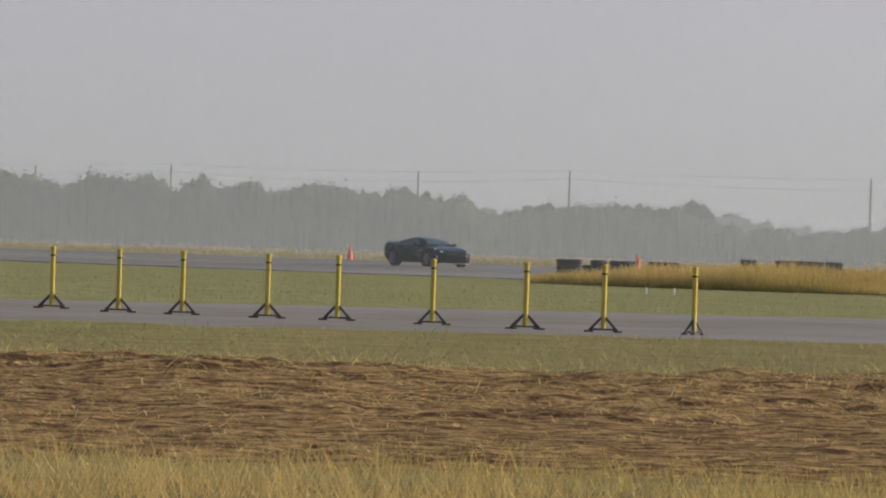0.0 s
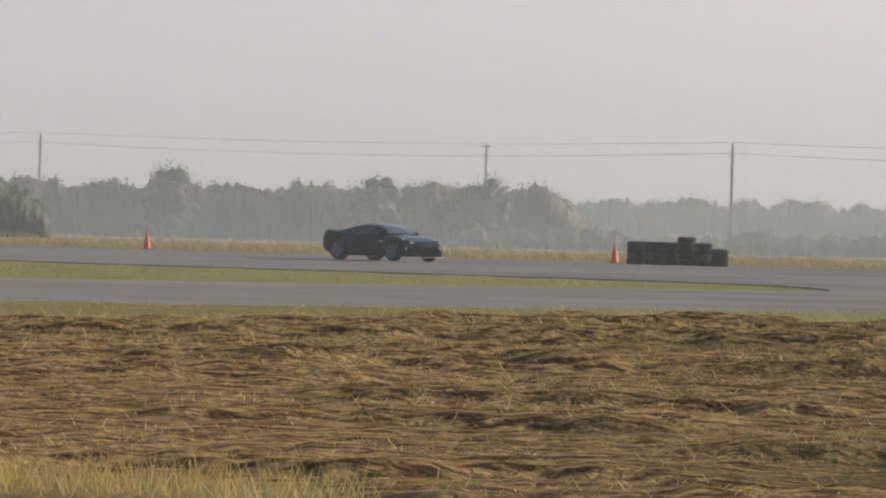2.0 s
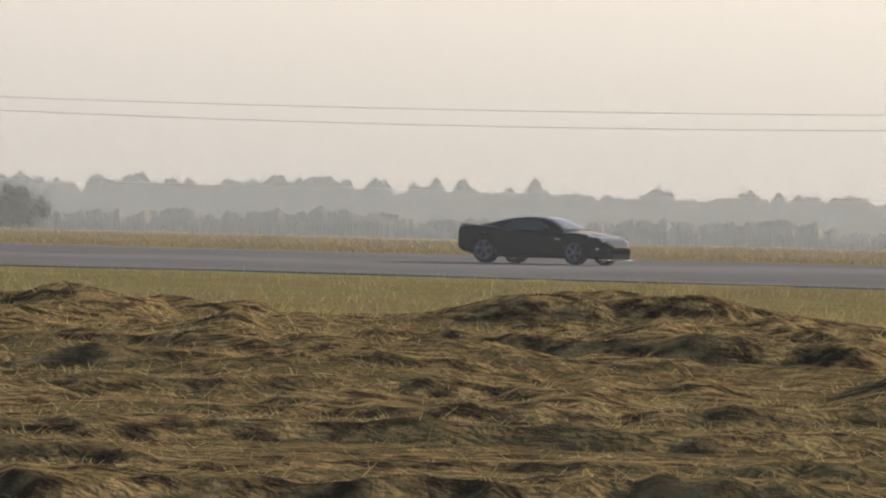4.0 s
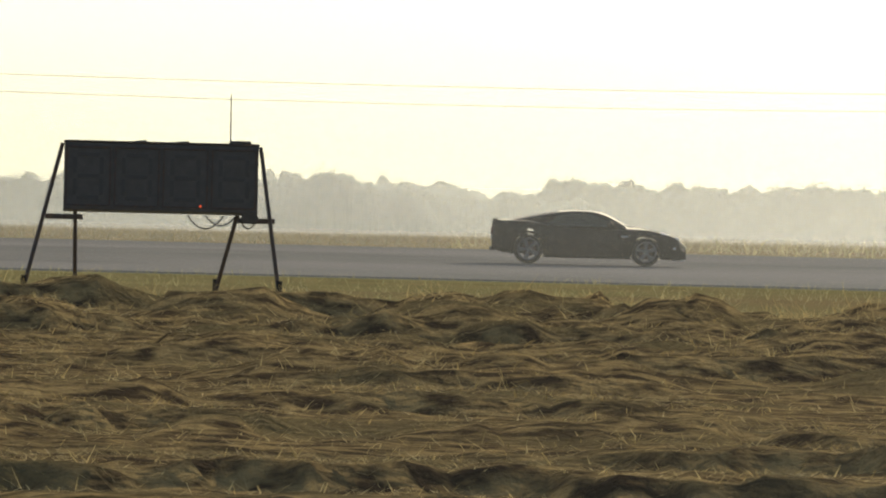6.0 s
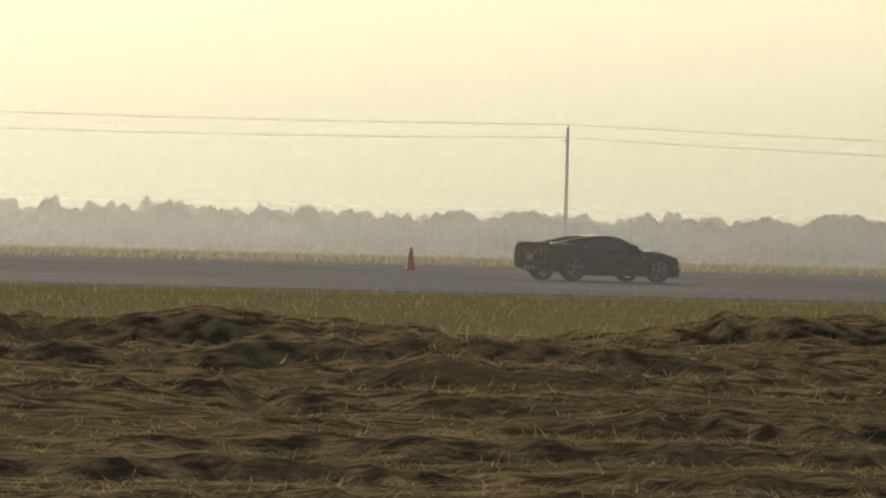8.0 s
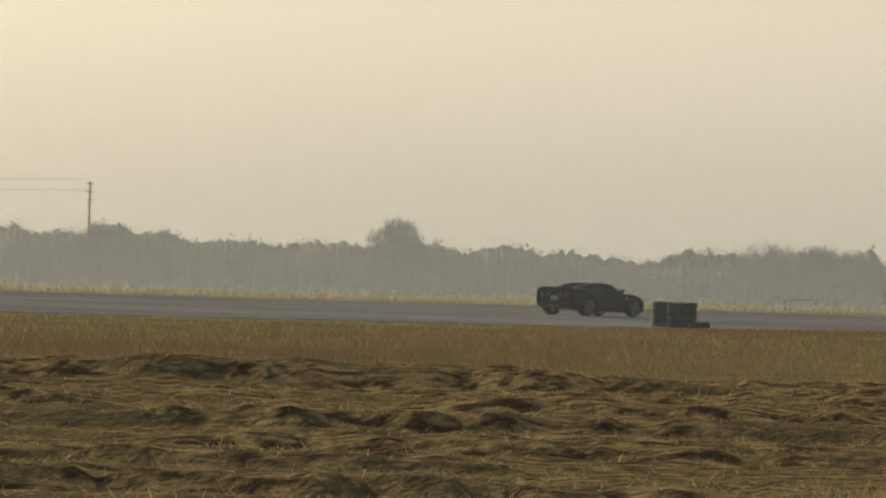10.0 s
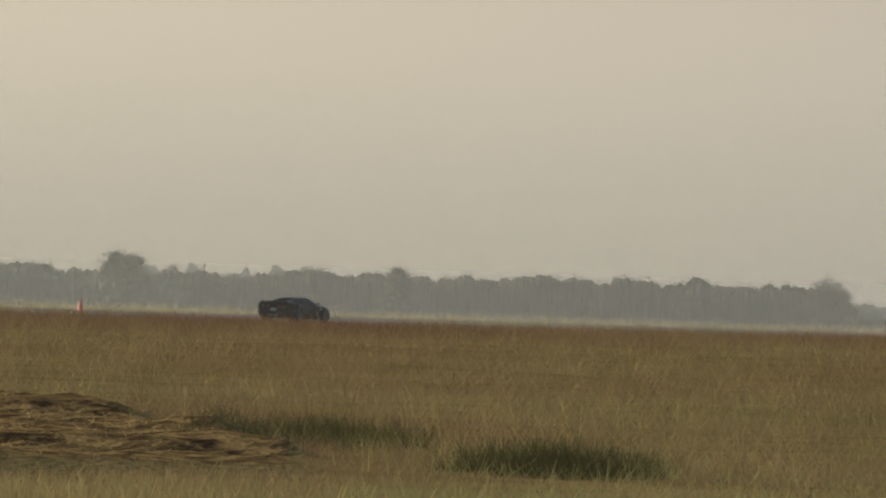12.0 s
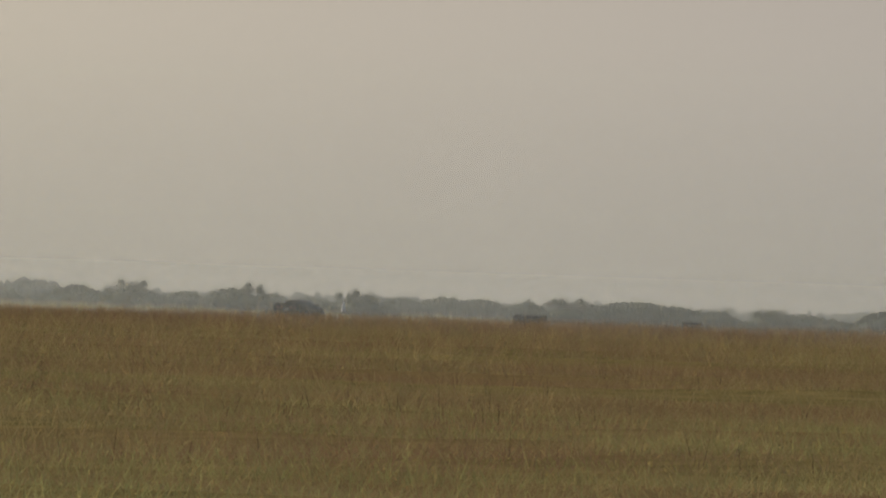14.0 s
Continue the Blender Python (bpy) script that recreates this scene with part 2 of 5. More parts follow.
def swaths(x, y):
    """Height, 0 to 1, of the rows in which the mower laid the hay: steep on the near side, falling away gently."""
    r = np.hypot(x, y)
    arc = np.arctan2(x, y) * 100.0
    along = r + 3.5 * vnoise(arc / 12.0, r / 26.0, 3) + 1.6 * vnoise(arc / 2.6, r / 9.0, 6) + 0.6 * vnoise(arc / 0.5, r / 3.0, 13)
    ph = 8.5 * np.log(along)
    fr = ph - np.floor(ph)
    body = step(fr, 0.0, 0.045) * (1 - fr) ** 0.75
    return body * (0.12 + 0.88 * step(vnoise(arc / 4.5, np.floor(ph) * 3.7, 12), 0.25, 0.65))


def mounds(x, y):
    """Relief of the mown hay: mower swaths, tufts and heaps."""
    r = np.hypot(x, y)
    deg = np.degrees(np.arctan2(x, y))
    arc = np.arctan2(x, y) * 100.0
    hz = hay_zone(x, y)
    far = step(r, 66, 112)
    heap = np.clip(vnoise(arc / 2.4, r / 4.5, 1) * 0.60 + vnoise(arc / 0.8, r / 1.8, 2) * 0.40 - 0.45, 0, 1) * 2.5
    big = step(vnoise(arc / 7.0, r / 16.0, 9), 0.30, 0.65)
    tuft = vnoise(arc / 0.40, r / 0.9, 4)
    fine = vnoise(arc / 0.2, r / 0.5, 10)
    edge = hay_end(deg)
    lane = r + 5.0 * (vnoise(arc / 6.0, r * 0, 14) - 0.5)
    ridge = np.zeros(np.shape(r))
    for back, wide, tall, seed in ((8.0, 2.4, 0.36, 15), (19.0, 2.4, 0.36, 16), (31.0, 2.0, 0.30, 17), (42.0, 1.8, 0.24, 18), (52.0, 1.6, 0.20, 19), (62.0, 1.5, 0.16, 20)):
        lump = step(vnoise(arc / 1.3, r * 0 + back, seed), 0.36, 0.74) * (0.35 + 0.65 * vnoise(arc / 0.35, r / 0.8, seed + 20))
        ridge = np.maximum(ridge, tall * lump * np.exp(-((lane - edge + back) / wide) ** 2))
    ridge = ridge * step(deg, -50, -40) * (1 - 0.6 * step(deg, 26, 42)) * (1 - step(deg, 48, 56))
    calm = 0.35 + 0.65 * step(deg, -52, -42)
    low = 1 - 0.6 * step(deg, 38, 46)
    return hz * calm * ((0.03 + 0.21 * far) * heap * low * (0.3 + 0.9 * big) + (0.145 + 0.17 * far) * (1 - 0.4 * step(deg, 48, 56)) * swaths(x, y) * (0.7 + 0.5 * tuft)) * (1 - 0.55 * step(r, 112, 150)) + hz * ridge + hz * ((0.02 + 0.05 * far) * tuft ** 2 + (0.02 + 0.035 * far) * fine)


def height(x, y):
    h = lie(x, y) + mounds(x, y)
    meadow = step(np.degrees(np.arctan2(x, y)), 48, 58) * step(np.hypot(x, y), 15, 45) * (y < 178)
    rough = ((0.10 + 0.26 * meadow) * (vnoise(x / 9, y / 9, 7) - 0.5) + 0.05 * vnoise(x / 1.5, y / 1.5, 8)) * (1 - hay_zone(x, y))
    paved = ((y > 179) & (y < far_side(x) + 1.5)) | apron(x, y)
    return h + np.where(paved, -0.04, rough * step(np.abs(y - 0.5 * (179 + far_side(x))), 36, 50))


def ground_material():
    m = bpy.data.materials.new("field")
    m.use_nodes = True
    nt = m.node_tree
    N, L = nt.nodes, nt.links
    b = N["Principled BSDF"]
    b.inputs["Roughness"].default_value = 0.95
    b.inputs["Specular IOR Level"].default_value = 0.0
    geo = N.new("ShaderNodeNewGeometry")

    def nz(scale, detail, lo, hi):
        n = N.new("ShaderNodeTexNoise")
        n.inputs["Scale"].default_value, n.inputs["Detail"].default_value = scale, detail
        L.new(geo.outputs["Position"], n.inputs["Vector"])
        r = N.new("ShaderNodeMapRange")
        r.inputs["From Min"].default_value, r.inputs["From Max"].default_value = lo, hi
        L.new(n.outputs["Fac"], r.inputs["Value"])
        return r.outputs[0]

    def mix(f, a, c):
        mx = N.new("ShaderNodeMix")
        mx.data_type = "RGBA"
        L.new(f, mx.inputs[0])
        for k, v in ((6, a), (7, c)):
            if isinstance(v, tuple):
                mx.inputs[k].default_value = (*v, 1)
            else:
                L.new(v, mx.inputs[k])
        return mx.outputs[2]

    def zone(name):
        a = N.new("ShaderNodeAttribute")
        a.attribute_name = name
        return a.outputs["Fac"]

    turf = mix(nz(0.7, 5, 0.38, 0.66), (0.30, 0.295, 0.125), (0.38, 0.345, 0.155))
    turf = mix(nz(0.09, 4, 0.45, 0.66), turf, (0.34, 0.30, 0.135))
    hay = mix(nz(3.0, 6, 0.40, 0.62), (0.066, 0.045, 0.025), (0.38, 0.268, 0.11))
    hay = mix(nz(0.35, 4, 0.5, 0.68), hay, (0.17, 0.13, 0.058))
    stubble = mix(nz(3.0, 6, 0.40, 0.62), (0.12, 0.065, 0.035), (0.48, 0.31, 0.125))
    hay = mix(zone("stubble"), hay, stubble)
    dry = mix(nz(0.8, 5, 0.35, 0.65), (0.36, 0.27, 0.11), (0.24, 0.19, 0.07))
    dry = mix(nz(0.05, 3, 0.45, 0.65), dry, (0.30, 0.20, 0.09))
    col = mix(zone("hay"), turf, hay)
    col = mix(zone("dry"), col, dry)
    L.new(col, b.inputs["Base Color"])
    n = N.new("ShaderNodeTexNoise")
    n.inputs["Scale"].default_value, n.inputs["Detail"].default_value = 9, 8
    L.new(geo.outputs["Position"], n.inputs["Vector"])
    bp = N.new("ShaderNodeBump")
    bp.inputs["Strength"].default_value, bp.inputs["Distance"].default_value = 0.9, 0.16
    L.new(n.outputs["Fac"], bp.inputs["Height"])
    L.new(bp.outputs[0], b.inputs["Normal"])
    return m


def dry_zone(x, y):
    """1 where tall dry grass stands: past the hay, in front of it and beyond the runway."""
    b = np.degrees(np.arctan2(x, y))
    r = np.hypot(x, y)
    right = step(b, 36, 46) * step(178 - y, 0, 4)
    front = step(56 - r, 0, 3) * step(-47 - b, 0, 3)
    beyond = step(y - far_side(x), 0.5, 2)
    island = step(1 - ((x + 254) / 13.5) ** 2 - ((y - 176) / 5.2) ** 2, 0, 0.3)
    verge = 0.7 * step(b, -42, -37) * step(178.5 - y, 0, 2) * step(y, 0, 10) * (1 - step(b, 36, 46))
    strip = 0.65 * step(-44 - b, 0, 4) * step(x, -126, -122) * (r > 56)
    return np.clip((right + front + verge + strip) * (1 - hay_zone(x, y)) + beyond + island, 0, 1)


def stubble_zone(x, y):
    """1 where the reddish stubble shows between thin straw."""
    b = np.degrees(np.arctan2(x, y))
    return (1 - step(b, -52, -41)) * (1 - 0.6 * step(np.hypot(x, y), 85, 120)) + 0.25 * step(b, 44, 54)


def build_ground():
    bear = np.concatenate([np.linspace(-180, -62, 12)[:-1], np.linspace(-62, 74, 880), np.linspace(74, 180, 12)[1:-1]])
    rad = np.concatenate([[0.001, 4, 12, 25, 35], np.geomspace(42, 178, 262), np.geomspace(180, 420, 60), np.geomspace(440, 4600, 22)])
    B, R = np.meshgrid(np.radians(bear), rad)
    x, y = R * np.sin(B), R * np.cos(B)
    z = height(x, y)
    n, k = len(rad), len(bear)
    i = np.arange(n - 1)[:, None] * k
    j = np.arange(k)[None, :]
    j2 = (j + 1) % k
    faces = np.stack([i + j, i + j2, i + k + j2, i + k + j], -1).reshape(-1, 4)[:, ::-1]
    me = mesh_of("ground", np.stack([x, y, z], -1).reshape(-1, 3), faces, ground_material(), True)
    for name, fn in (("hay", hay_zone), ("dry", dry_zone), ("stubble", stubble_zone)):
        a = me.attributes.new(name, "FLOAT", "POINT")
        a.data.foreach_set("value", fn(x, y).astype(np.float32).ravel())
    tagged(new("ground", me), "airfield ground of turf, mown hay and dry grass", "ground", kind="structure")


def sheet(name, xs, ys, mat, lift, label, category, flare=0.0):
    """A paved strip that follows the lie of the land, with edges that go down into it."""
    xs, ys = np.concatenate([[xs[0] - 0.03], xs, [xs[-1] + 0.03]]), np.concatenate([[ys[0] - 0.03], ys, [ys[-1] + 0.03]])
    X, Y = np.meshgrid(xs, ys)
    if name == "runway":
        Y = ys[0] + (Y - ys[0]) * (far_side(X) - ys[0]) / (246.0 - ys[0])
    if flare:
        mid, near = (xs[0] + xs[-1]) / 2, np.clip((Y - ys[-1] + flare) / flare, 0, 1)
        X = X + np.sign(X - mid) * np.abs((X - mid) / (xs[-1] - mid)) ** 2 * flare * (1 - np.sqrt(1 - near ** 2 * 0.998))
    Z = lie(X, Y) + lift
    Z[0] -= 0.15
    Z[-1] -= 0.15
    Z[1:-1, 0] -= 0.15
    Z[1:-1, -1] -= 0.15
    k = len(xs)
    i = np.arange(len(ys) - 1)[:, None] * k
    j = np.arange(k - 1)[None, :]
    faces = np.stack([i + j, i + j + 1, i + k + j + 1, i + k + j], -1).reshape(-1, 4)
    ob = new(name, mesh_of(name, np.stack([X, Y, Z], -1).reshape(-1, 3), faces, mat))
    return tagged(ob, label, category, kind="structure")


build_ground()
sheet("runway", np.concatenate([np.linspace(-2500, -150, 20), np.linspace(-140, -20, 13), np.linspace(0, 3500, 30)]), np.linspace(180, 246, 30), M_ASPHALT, 0.0, "grey worn asphalt runway across the airfield", "runway")
sheet("taxiway", np.linspace(-167, -126, 12), np.concatenate([np.linspace(25, 160, 40), np.linspace(161, 179.9, 28)]), M_TAXI, -0.004, "pale weathered concrete taxiway running to the runway", "taxiway", 18.0)


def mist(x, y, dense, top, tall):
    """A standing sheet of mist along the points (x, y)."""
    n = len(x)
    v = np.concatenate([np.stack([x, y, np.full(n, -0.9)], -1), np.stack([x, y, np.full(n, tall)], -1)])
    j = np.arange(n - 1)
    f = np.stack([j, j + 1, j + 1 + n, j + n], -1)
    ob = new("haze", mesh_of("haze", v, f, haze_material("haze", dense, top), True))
    tagged(ob, "thin see-through sheet standing in for haze and sun glare", "mist", kind="stuff")


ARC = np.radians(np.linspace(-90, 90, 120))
# sheet close to the eye, added to veil the hay like sun glare
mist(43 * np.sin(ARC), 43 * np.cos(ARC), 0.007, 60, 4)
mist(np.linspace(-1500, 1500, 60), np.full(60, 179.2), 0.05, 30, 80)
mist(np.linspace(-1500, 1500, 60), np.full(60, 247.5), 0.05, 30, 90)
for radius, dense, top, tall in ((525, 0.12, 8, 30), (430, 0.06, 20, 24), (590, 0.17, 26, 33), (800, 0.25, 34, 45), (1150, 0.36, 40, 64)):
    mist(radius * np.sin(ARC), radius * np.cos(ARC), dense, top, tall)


SKY_GLOW = ((0, 2.60, 2.30, 1.36), (15, 1.92, 1.70, 1.06), (31, 1.14, 0.96, 0.70), (38, 0.97, 0.85, 0.64), (47, 0.82, 0.705, 0.535), (55, 0.66, 0.58, 0.50),
            (62, 0.53, 0.48, 0.44), (72, 0.41, 0.385, 0.37), (100, 0.34, 0.33, 0.33), (180, 0.28, 0.28, 0.29))  # degrees from the sun, colour


def sky_material():
    """The hazy lower sky: brightest towards the sun, a little darker higher up."""
    m = bpy.data.materials.new("hazy_sky")
    m.use_nodes = True
    nt = m.node_tree
    N, L = nt.nodes, nt.links
    N.remove(N["Principled BSDF"])
    geo, sep = N.new("ShaderNodeNewGeometry"), N.new("ShaderNodeSeparateXYZ")
    L.new(geo.outputs["Position"], sep.inputs[0])
    unit, dot, arc = N.new("ShaderNodeVectorMath"), N.new("ShaderNodeVectorMath"), N.new("ShaderNodeMath")
    unit.operation, dot.operation, arc.operation = "NORMALIZE", "DOT_PRODUCT", "ARCCOSINE"
    L.new(geo.outputs["Position"], unit.inputs[0])
    L.new(unit.outputs[0], dot.inputs[0])
    dot.inputs[1].default_value = (math.sin(_az), math.cos(_az), 0)
    L.new(dot.outputs["Value"], arc.inputs[0])
    part_of = N.new("ShaderNodeMath")
    part_of.operation = "DIVIDE"
    part_of.inputs[1].default_value = math.pi
    L.new(arc.outputs[0], part_of.inputs[0])
    ramp = N.new("ShaderNodeValToRGB")
    ramp.color_ramp.interpolation = "B_SPLINE"
    el = ramp.color_ramp.elements
    while len(el) < len(SKY_GLOW):
        el.new(0.5)
    for e, (d, r, g, b) in zip(el, SKY_GLOW):
        e.position, e.color = d / 180, (r / 2, g / 2, b / 2, 1)
    L.new(part_of.outputs[0], ramp.inputs[0])
    fade = N.new("ShaderNodeMapRange")
    for k, v in (("From Min", 0), ("From Max", 400), ("To Min", 2.06), ("To Max", 1.70)):
        fade.inputs[k].default_value = v
    L.new(sep.outputs["Z"], fade.inputs["Value"])
    em = N.new("ShaderNodeEmission")
    L.new(ramp.outputs[0], em.inputs["Color"])
    L.new(fade.outputs[0], em.inputs["Strength"])
    L.new(em.outputs[0], N["Material Output"].inputs["Surface"])
    return m


def build_sky():
    ring = np.radians(np.linspace(-180, 180, 181))
    n = len(ring)
    x, y = 3500 * np.sin(ring), 3500 * np.cos(ring)
    v = np.concatenate([np.stack([x, y, np.full(n, -20.0)], -1), np.stack([x, y, np.full(n, 780.0)], -1)])
    j = np.arange(n - 1)
    ob = new("backdrop", mesh_of("backdrop", v, np.stack([j, j + 1, j + 1 + n, j + n], -1), sky_material(), True))
    tagged(ob, "pale hazy morning sky over the horizon", "sky", kind="structure")


build_sky()


# ---- the car ----
def loft(bm, stations, section):
    """Skins half sections, mirrored, along the car; section(x) gives points (y, z) from the bottom middle to the top middle."""
    rings = []
    for x in stations:
        pts = section(x)
        ring = [bm.verts.new((x, -y, z)) for y, z in pts] + [bm.verts.new((x, y, z)) for y, z in pts[-2:0:-1]]
        rings.append(ring)
    n = len(rings[0])
    for a, b in zip(rings, rings[1:]):
        for k in range(n):
            f = bm.faces.new((a[k], a[(k + 1) % n], b[(k + 1) % n], b[k]))
            f.smooth = True
    bm.faces.new(rings[0])
    bm.faces.new(rings[-1][::-1])
    return rings


def smooth_interp(x, xs, vs):
    """Monotone-free cubic through the given stations."""
    k = max(0, min(len(xs) - 2, int(np.searchsorted(xs, x)) - 1))
    h = xs[k + 1] - xs[k]
    t = (x - xs[k]) / h
    m0 = (vs[k + 1] - vs[max(k - 1, 0)]) / (xs[k + 1] - xs[max(k - 1, 0)])
    m1 = (vs[min(k + 2, len(xs) - 1)] - vs[k]) / (xs[min(k + 2, len(xs) - 1)] - xs[k])
    return ((2 * t ** 3 - 3 * t * t + 1) * vs[k] + (t ** 3 - 2 * t * t + t) * h * m0 + (3 * t * t - 2 * t ** 3) * vs[k + 1] + (t ** 3 - t * t) * h * m1)


AXLE_F, AXLE_R = 1.30, -1.386
CX = (-2.22, -2.05, -1.7, -1.386, -0.8, -0.1, 0.6, 1.0, 1.3, 1.7, 2.0, 2.22)
C_HALF = (0.85, 0.92, 0.955, 0.965, 0.925, 0.89, 0.90, 0.925, 0.94, 0.90, 0.80, 0.48)
C_SHOULDER = (0.955, 0.975, 0.975, 0.965, 0.89, 0.83, 0.82, 0.825, 0.82, 0.74, 0.64, 0.46)
C_TOP = (0.985, 0.995, 0.99, 0.985, 0.95, 0.90, 0.895, 0.88, 0.84, 0.75, 0.65, 0.47)
C_BOTTOM = (0.33, 0.27, 0.22, 0.18, 0.15, 0.15, 0.15, 0.15, 0.16, 0.16, 0.15, 0.17)


def body_section(x):
    w, s, t, b = (smooth_interp(x, CX, v) for v in (C_HALF, C_SHOULDER, C_TOP, C_BOTTOM))
    return [(0, b), (w * 0.80, b), (w * 0.95, b + 0.03), (w * 0.985, b + 0.12), (w * 0.995, b + 0.24), (w, b + 0.36 * (s - b) / 0.7 + 0.02), (w * 0.985, s - 0.16), (w * 0.955, s - 0.07),
            (w * 0.90, s - 0.015), (w * 0.82, s + 0.01), (w * 0.62, (s + t) / 2 + 0.006), (w * 0.35, t), (0, t + 0.006)]


def arches(bm):
    """Cuts the wheel openings out of the flanks."""
    out = []
    for f in bm.faces:
        c = f.calc_center_median()
        for ax, r in ((AXLE_F, 0.365), (AXLE_R, 0.375)):
            if abs(c.y) > 0.62 and (c.x - ax) ** 2 + (c.z - 0.335) ** 2 < r * r:
                out.append(f)
    bmesh.ops.delete(bm, geom=list(set(out)), context="FACES")


GX = (-1.95, -1.6, -1.1, -0.6, -0.25, 0.1, 0.35, 0.6, 0.84)
G_TOP = (0.985, 1.04, 1.145, 1.222, 1.243, 1.225, 1.165, 1.05, 0.91)
G_HALF = (0.60, 0.64, 0.68, 0.71, 0.72, 0.73, 0.74, 0.75, 0.75)


def cabin_section(x):
    t, w = smooth_interp(x, GX, G_TOP), smooth_interp(x, GX, G_HALF)
    lo = 0.84
    h = t - lo
    return [(0, lo), (w + 0.02, lo), (w, lo + h * 0.3), (w * 0.92, lo + h * 0.62), (w * 0.82, lo + h * 0.86), (w * 0.66, lo + h * 0.965), (w * 0.35, t - 0.004), (0, t)]


def cabin_panel(xs, lo, hi, off, side):
    """Strip of the cabin's flank between two fractions of its section, lifted by off."""
    bm = bmesh.new()
    for sgn in (side,):
        rows = []
        for x in xs:
            t, w = smooth_interp(x, GX, G_TOP), smooth_interp(x, GX, G_HALF)
            h = t - 0.84
            sec = [(0.0, w + 0.02), (0.3, w), (0.62, w * 0.92), (0.86, w * 0.82)]
            row = []
            for fr in np.linspace(lo(x), hi(x), 5):
                yy = np.interp(fr, [q[0] for q in sec], [q[1] for q in sec])
                row.append(bm.verts.new((x, sgn * (yy + off), 0.84 + fr * h)))
            rows.append(row)
        for a, b in zip(rows, rows[1:]):
            for k in range(4):
                bm.faces.new((a[k], b[k], b[k + 1], a[k + 1]))
    return bm


def screen_panel(xs, side, off):
    """Wind screen or hatch glass over the cabin's top."""
    bm = bmesh.new()
    rows = []
    for x in xs:
        t, w = smooth_interp(x, GX, G_TOP), smooth_interp(x, GX, G_HALF)
        h = t - 0.84
        sec = [(-0.84 * side, 0.80), (-0.66 * side, 0.955), (-0.35 * side, 0.992), (0, 1.0), (0.35 * side, 0.992), (0.66 * side, 0.955), (0.84 * side, 0.80)]
        rows.append([bm.verts.new((x, w * a, 0.84 + h * b + off)) for a, b in sec])
    for a, b in zip(rows, rows[1:]):
        for k in range(6):
            f = bm.faces.new((a[k], b[k], b[k + 1], a[k + 1]))
            f.smooth = True
    return bm


def build_wheel(r, width, parent, y):
    wheel = new("wheel")
    wheel.parent = parent
    turn = Matrix.Rotation(math.pi / 2, 4, "X")
    bm = bmesh.new()
    h = width / 2
    spun(bm, [(r - 0.085, -h), (r - 0.02, -h), (r, -h + 0.03), (r, h - 0.03), (r - 0.02, h), (r - 0.085, h), (r - 0.085, -h)], 36, turn)
    part("tyre", bm, M_RUBBER, wheel)
    bm = bmesh.new()
    face = -h if y < 0 else h
    sg = -1 if y < 0 else 1
    ro = r - 0.085
    spun(bm, [(ro, -h), (ro, h), (ro - 0.025, h - 0.01), (ro - 0.03, -h + 0.01), (ro, -h)], 30, turn)
    for k in range(5):
        for d in (-0.13, 0.13):
            a = 2 * math.pi * k / 5
            p0 = Vector((0.05 * math.cos(a), sg * (h - 0.035), 0.05 * math.sin(a)))
            p1 = Vector(((ro - 0.01) * math.cos(a + d), sg * (h - 0.015), (ro - 0.01) * math.sin(a + d)))
            tube(bm, p0, p1, 0.03, 0.022, 6)
    tube(bm, (0, sg * (h - 0.06), 0), (0, sg * (h - 0.015), 0), 0.065, 0.05, 14)
    part("rim", bm, M_CHROME, wheel, "bright five-spoke alloy rim")
    bm = bmesh.new()
    tube(bm, (0, sg * (h - 0.12), 0), (0, sg * (h - 0.10), 0), 0.17, 0.17, 20)
    part("brake_disc", bm, M_STEEL, wheel)
    return wheel


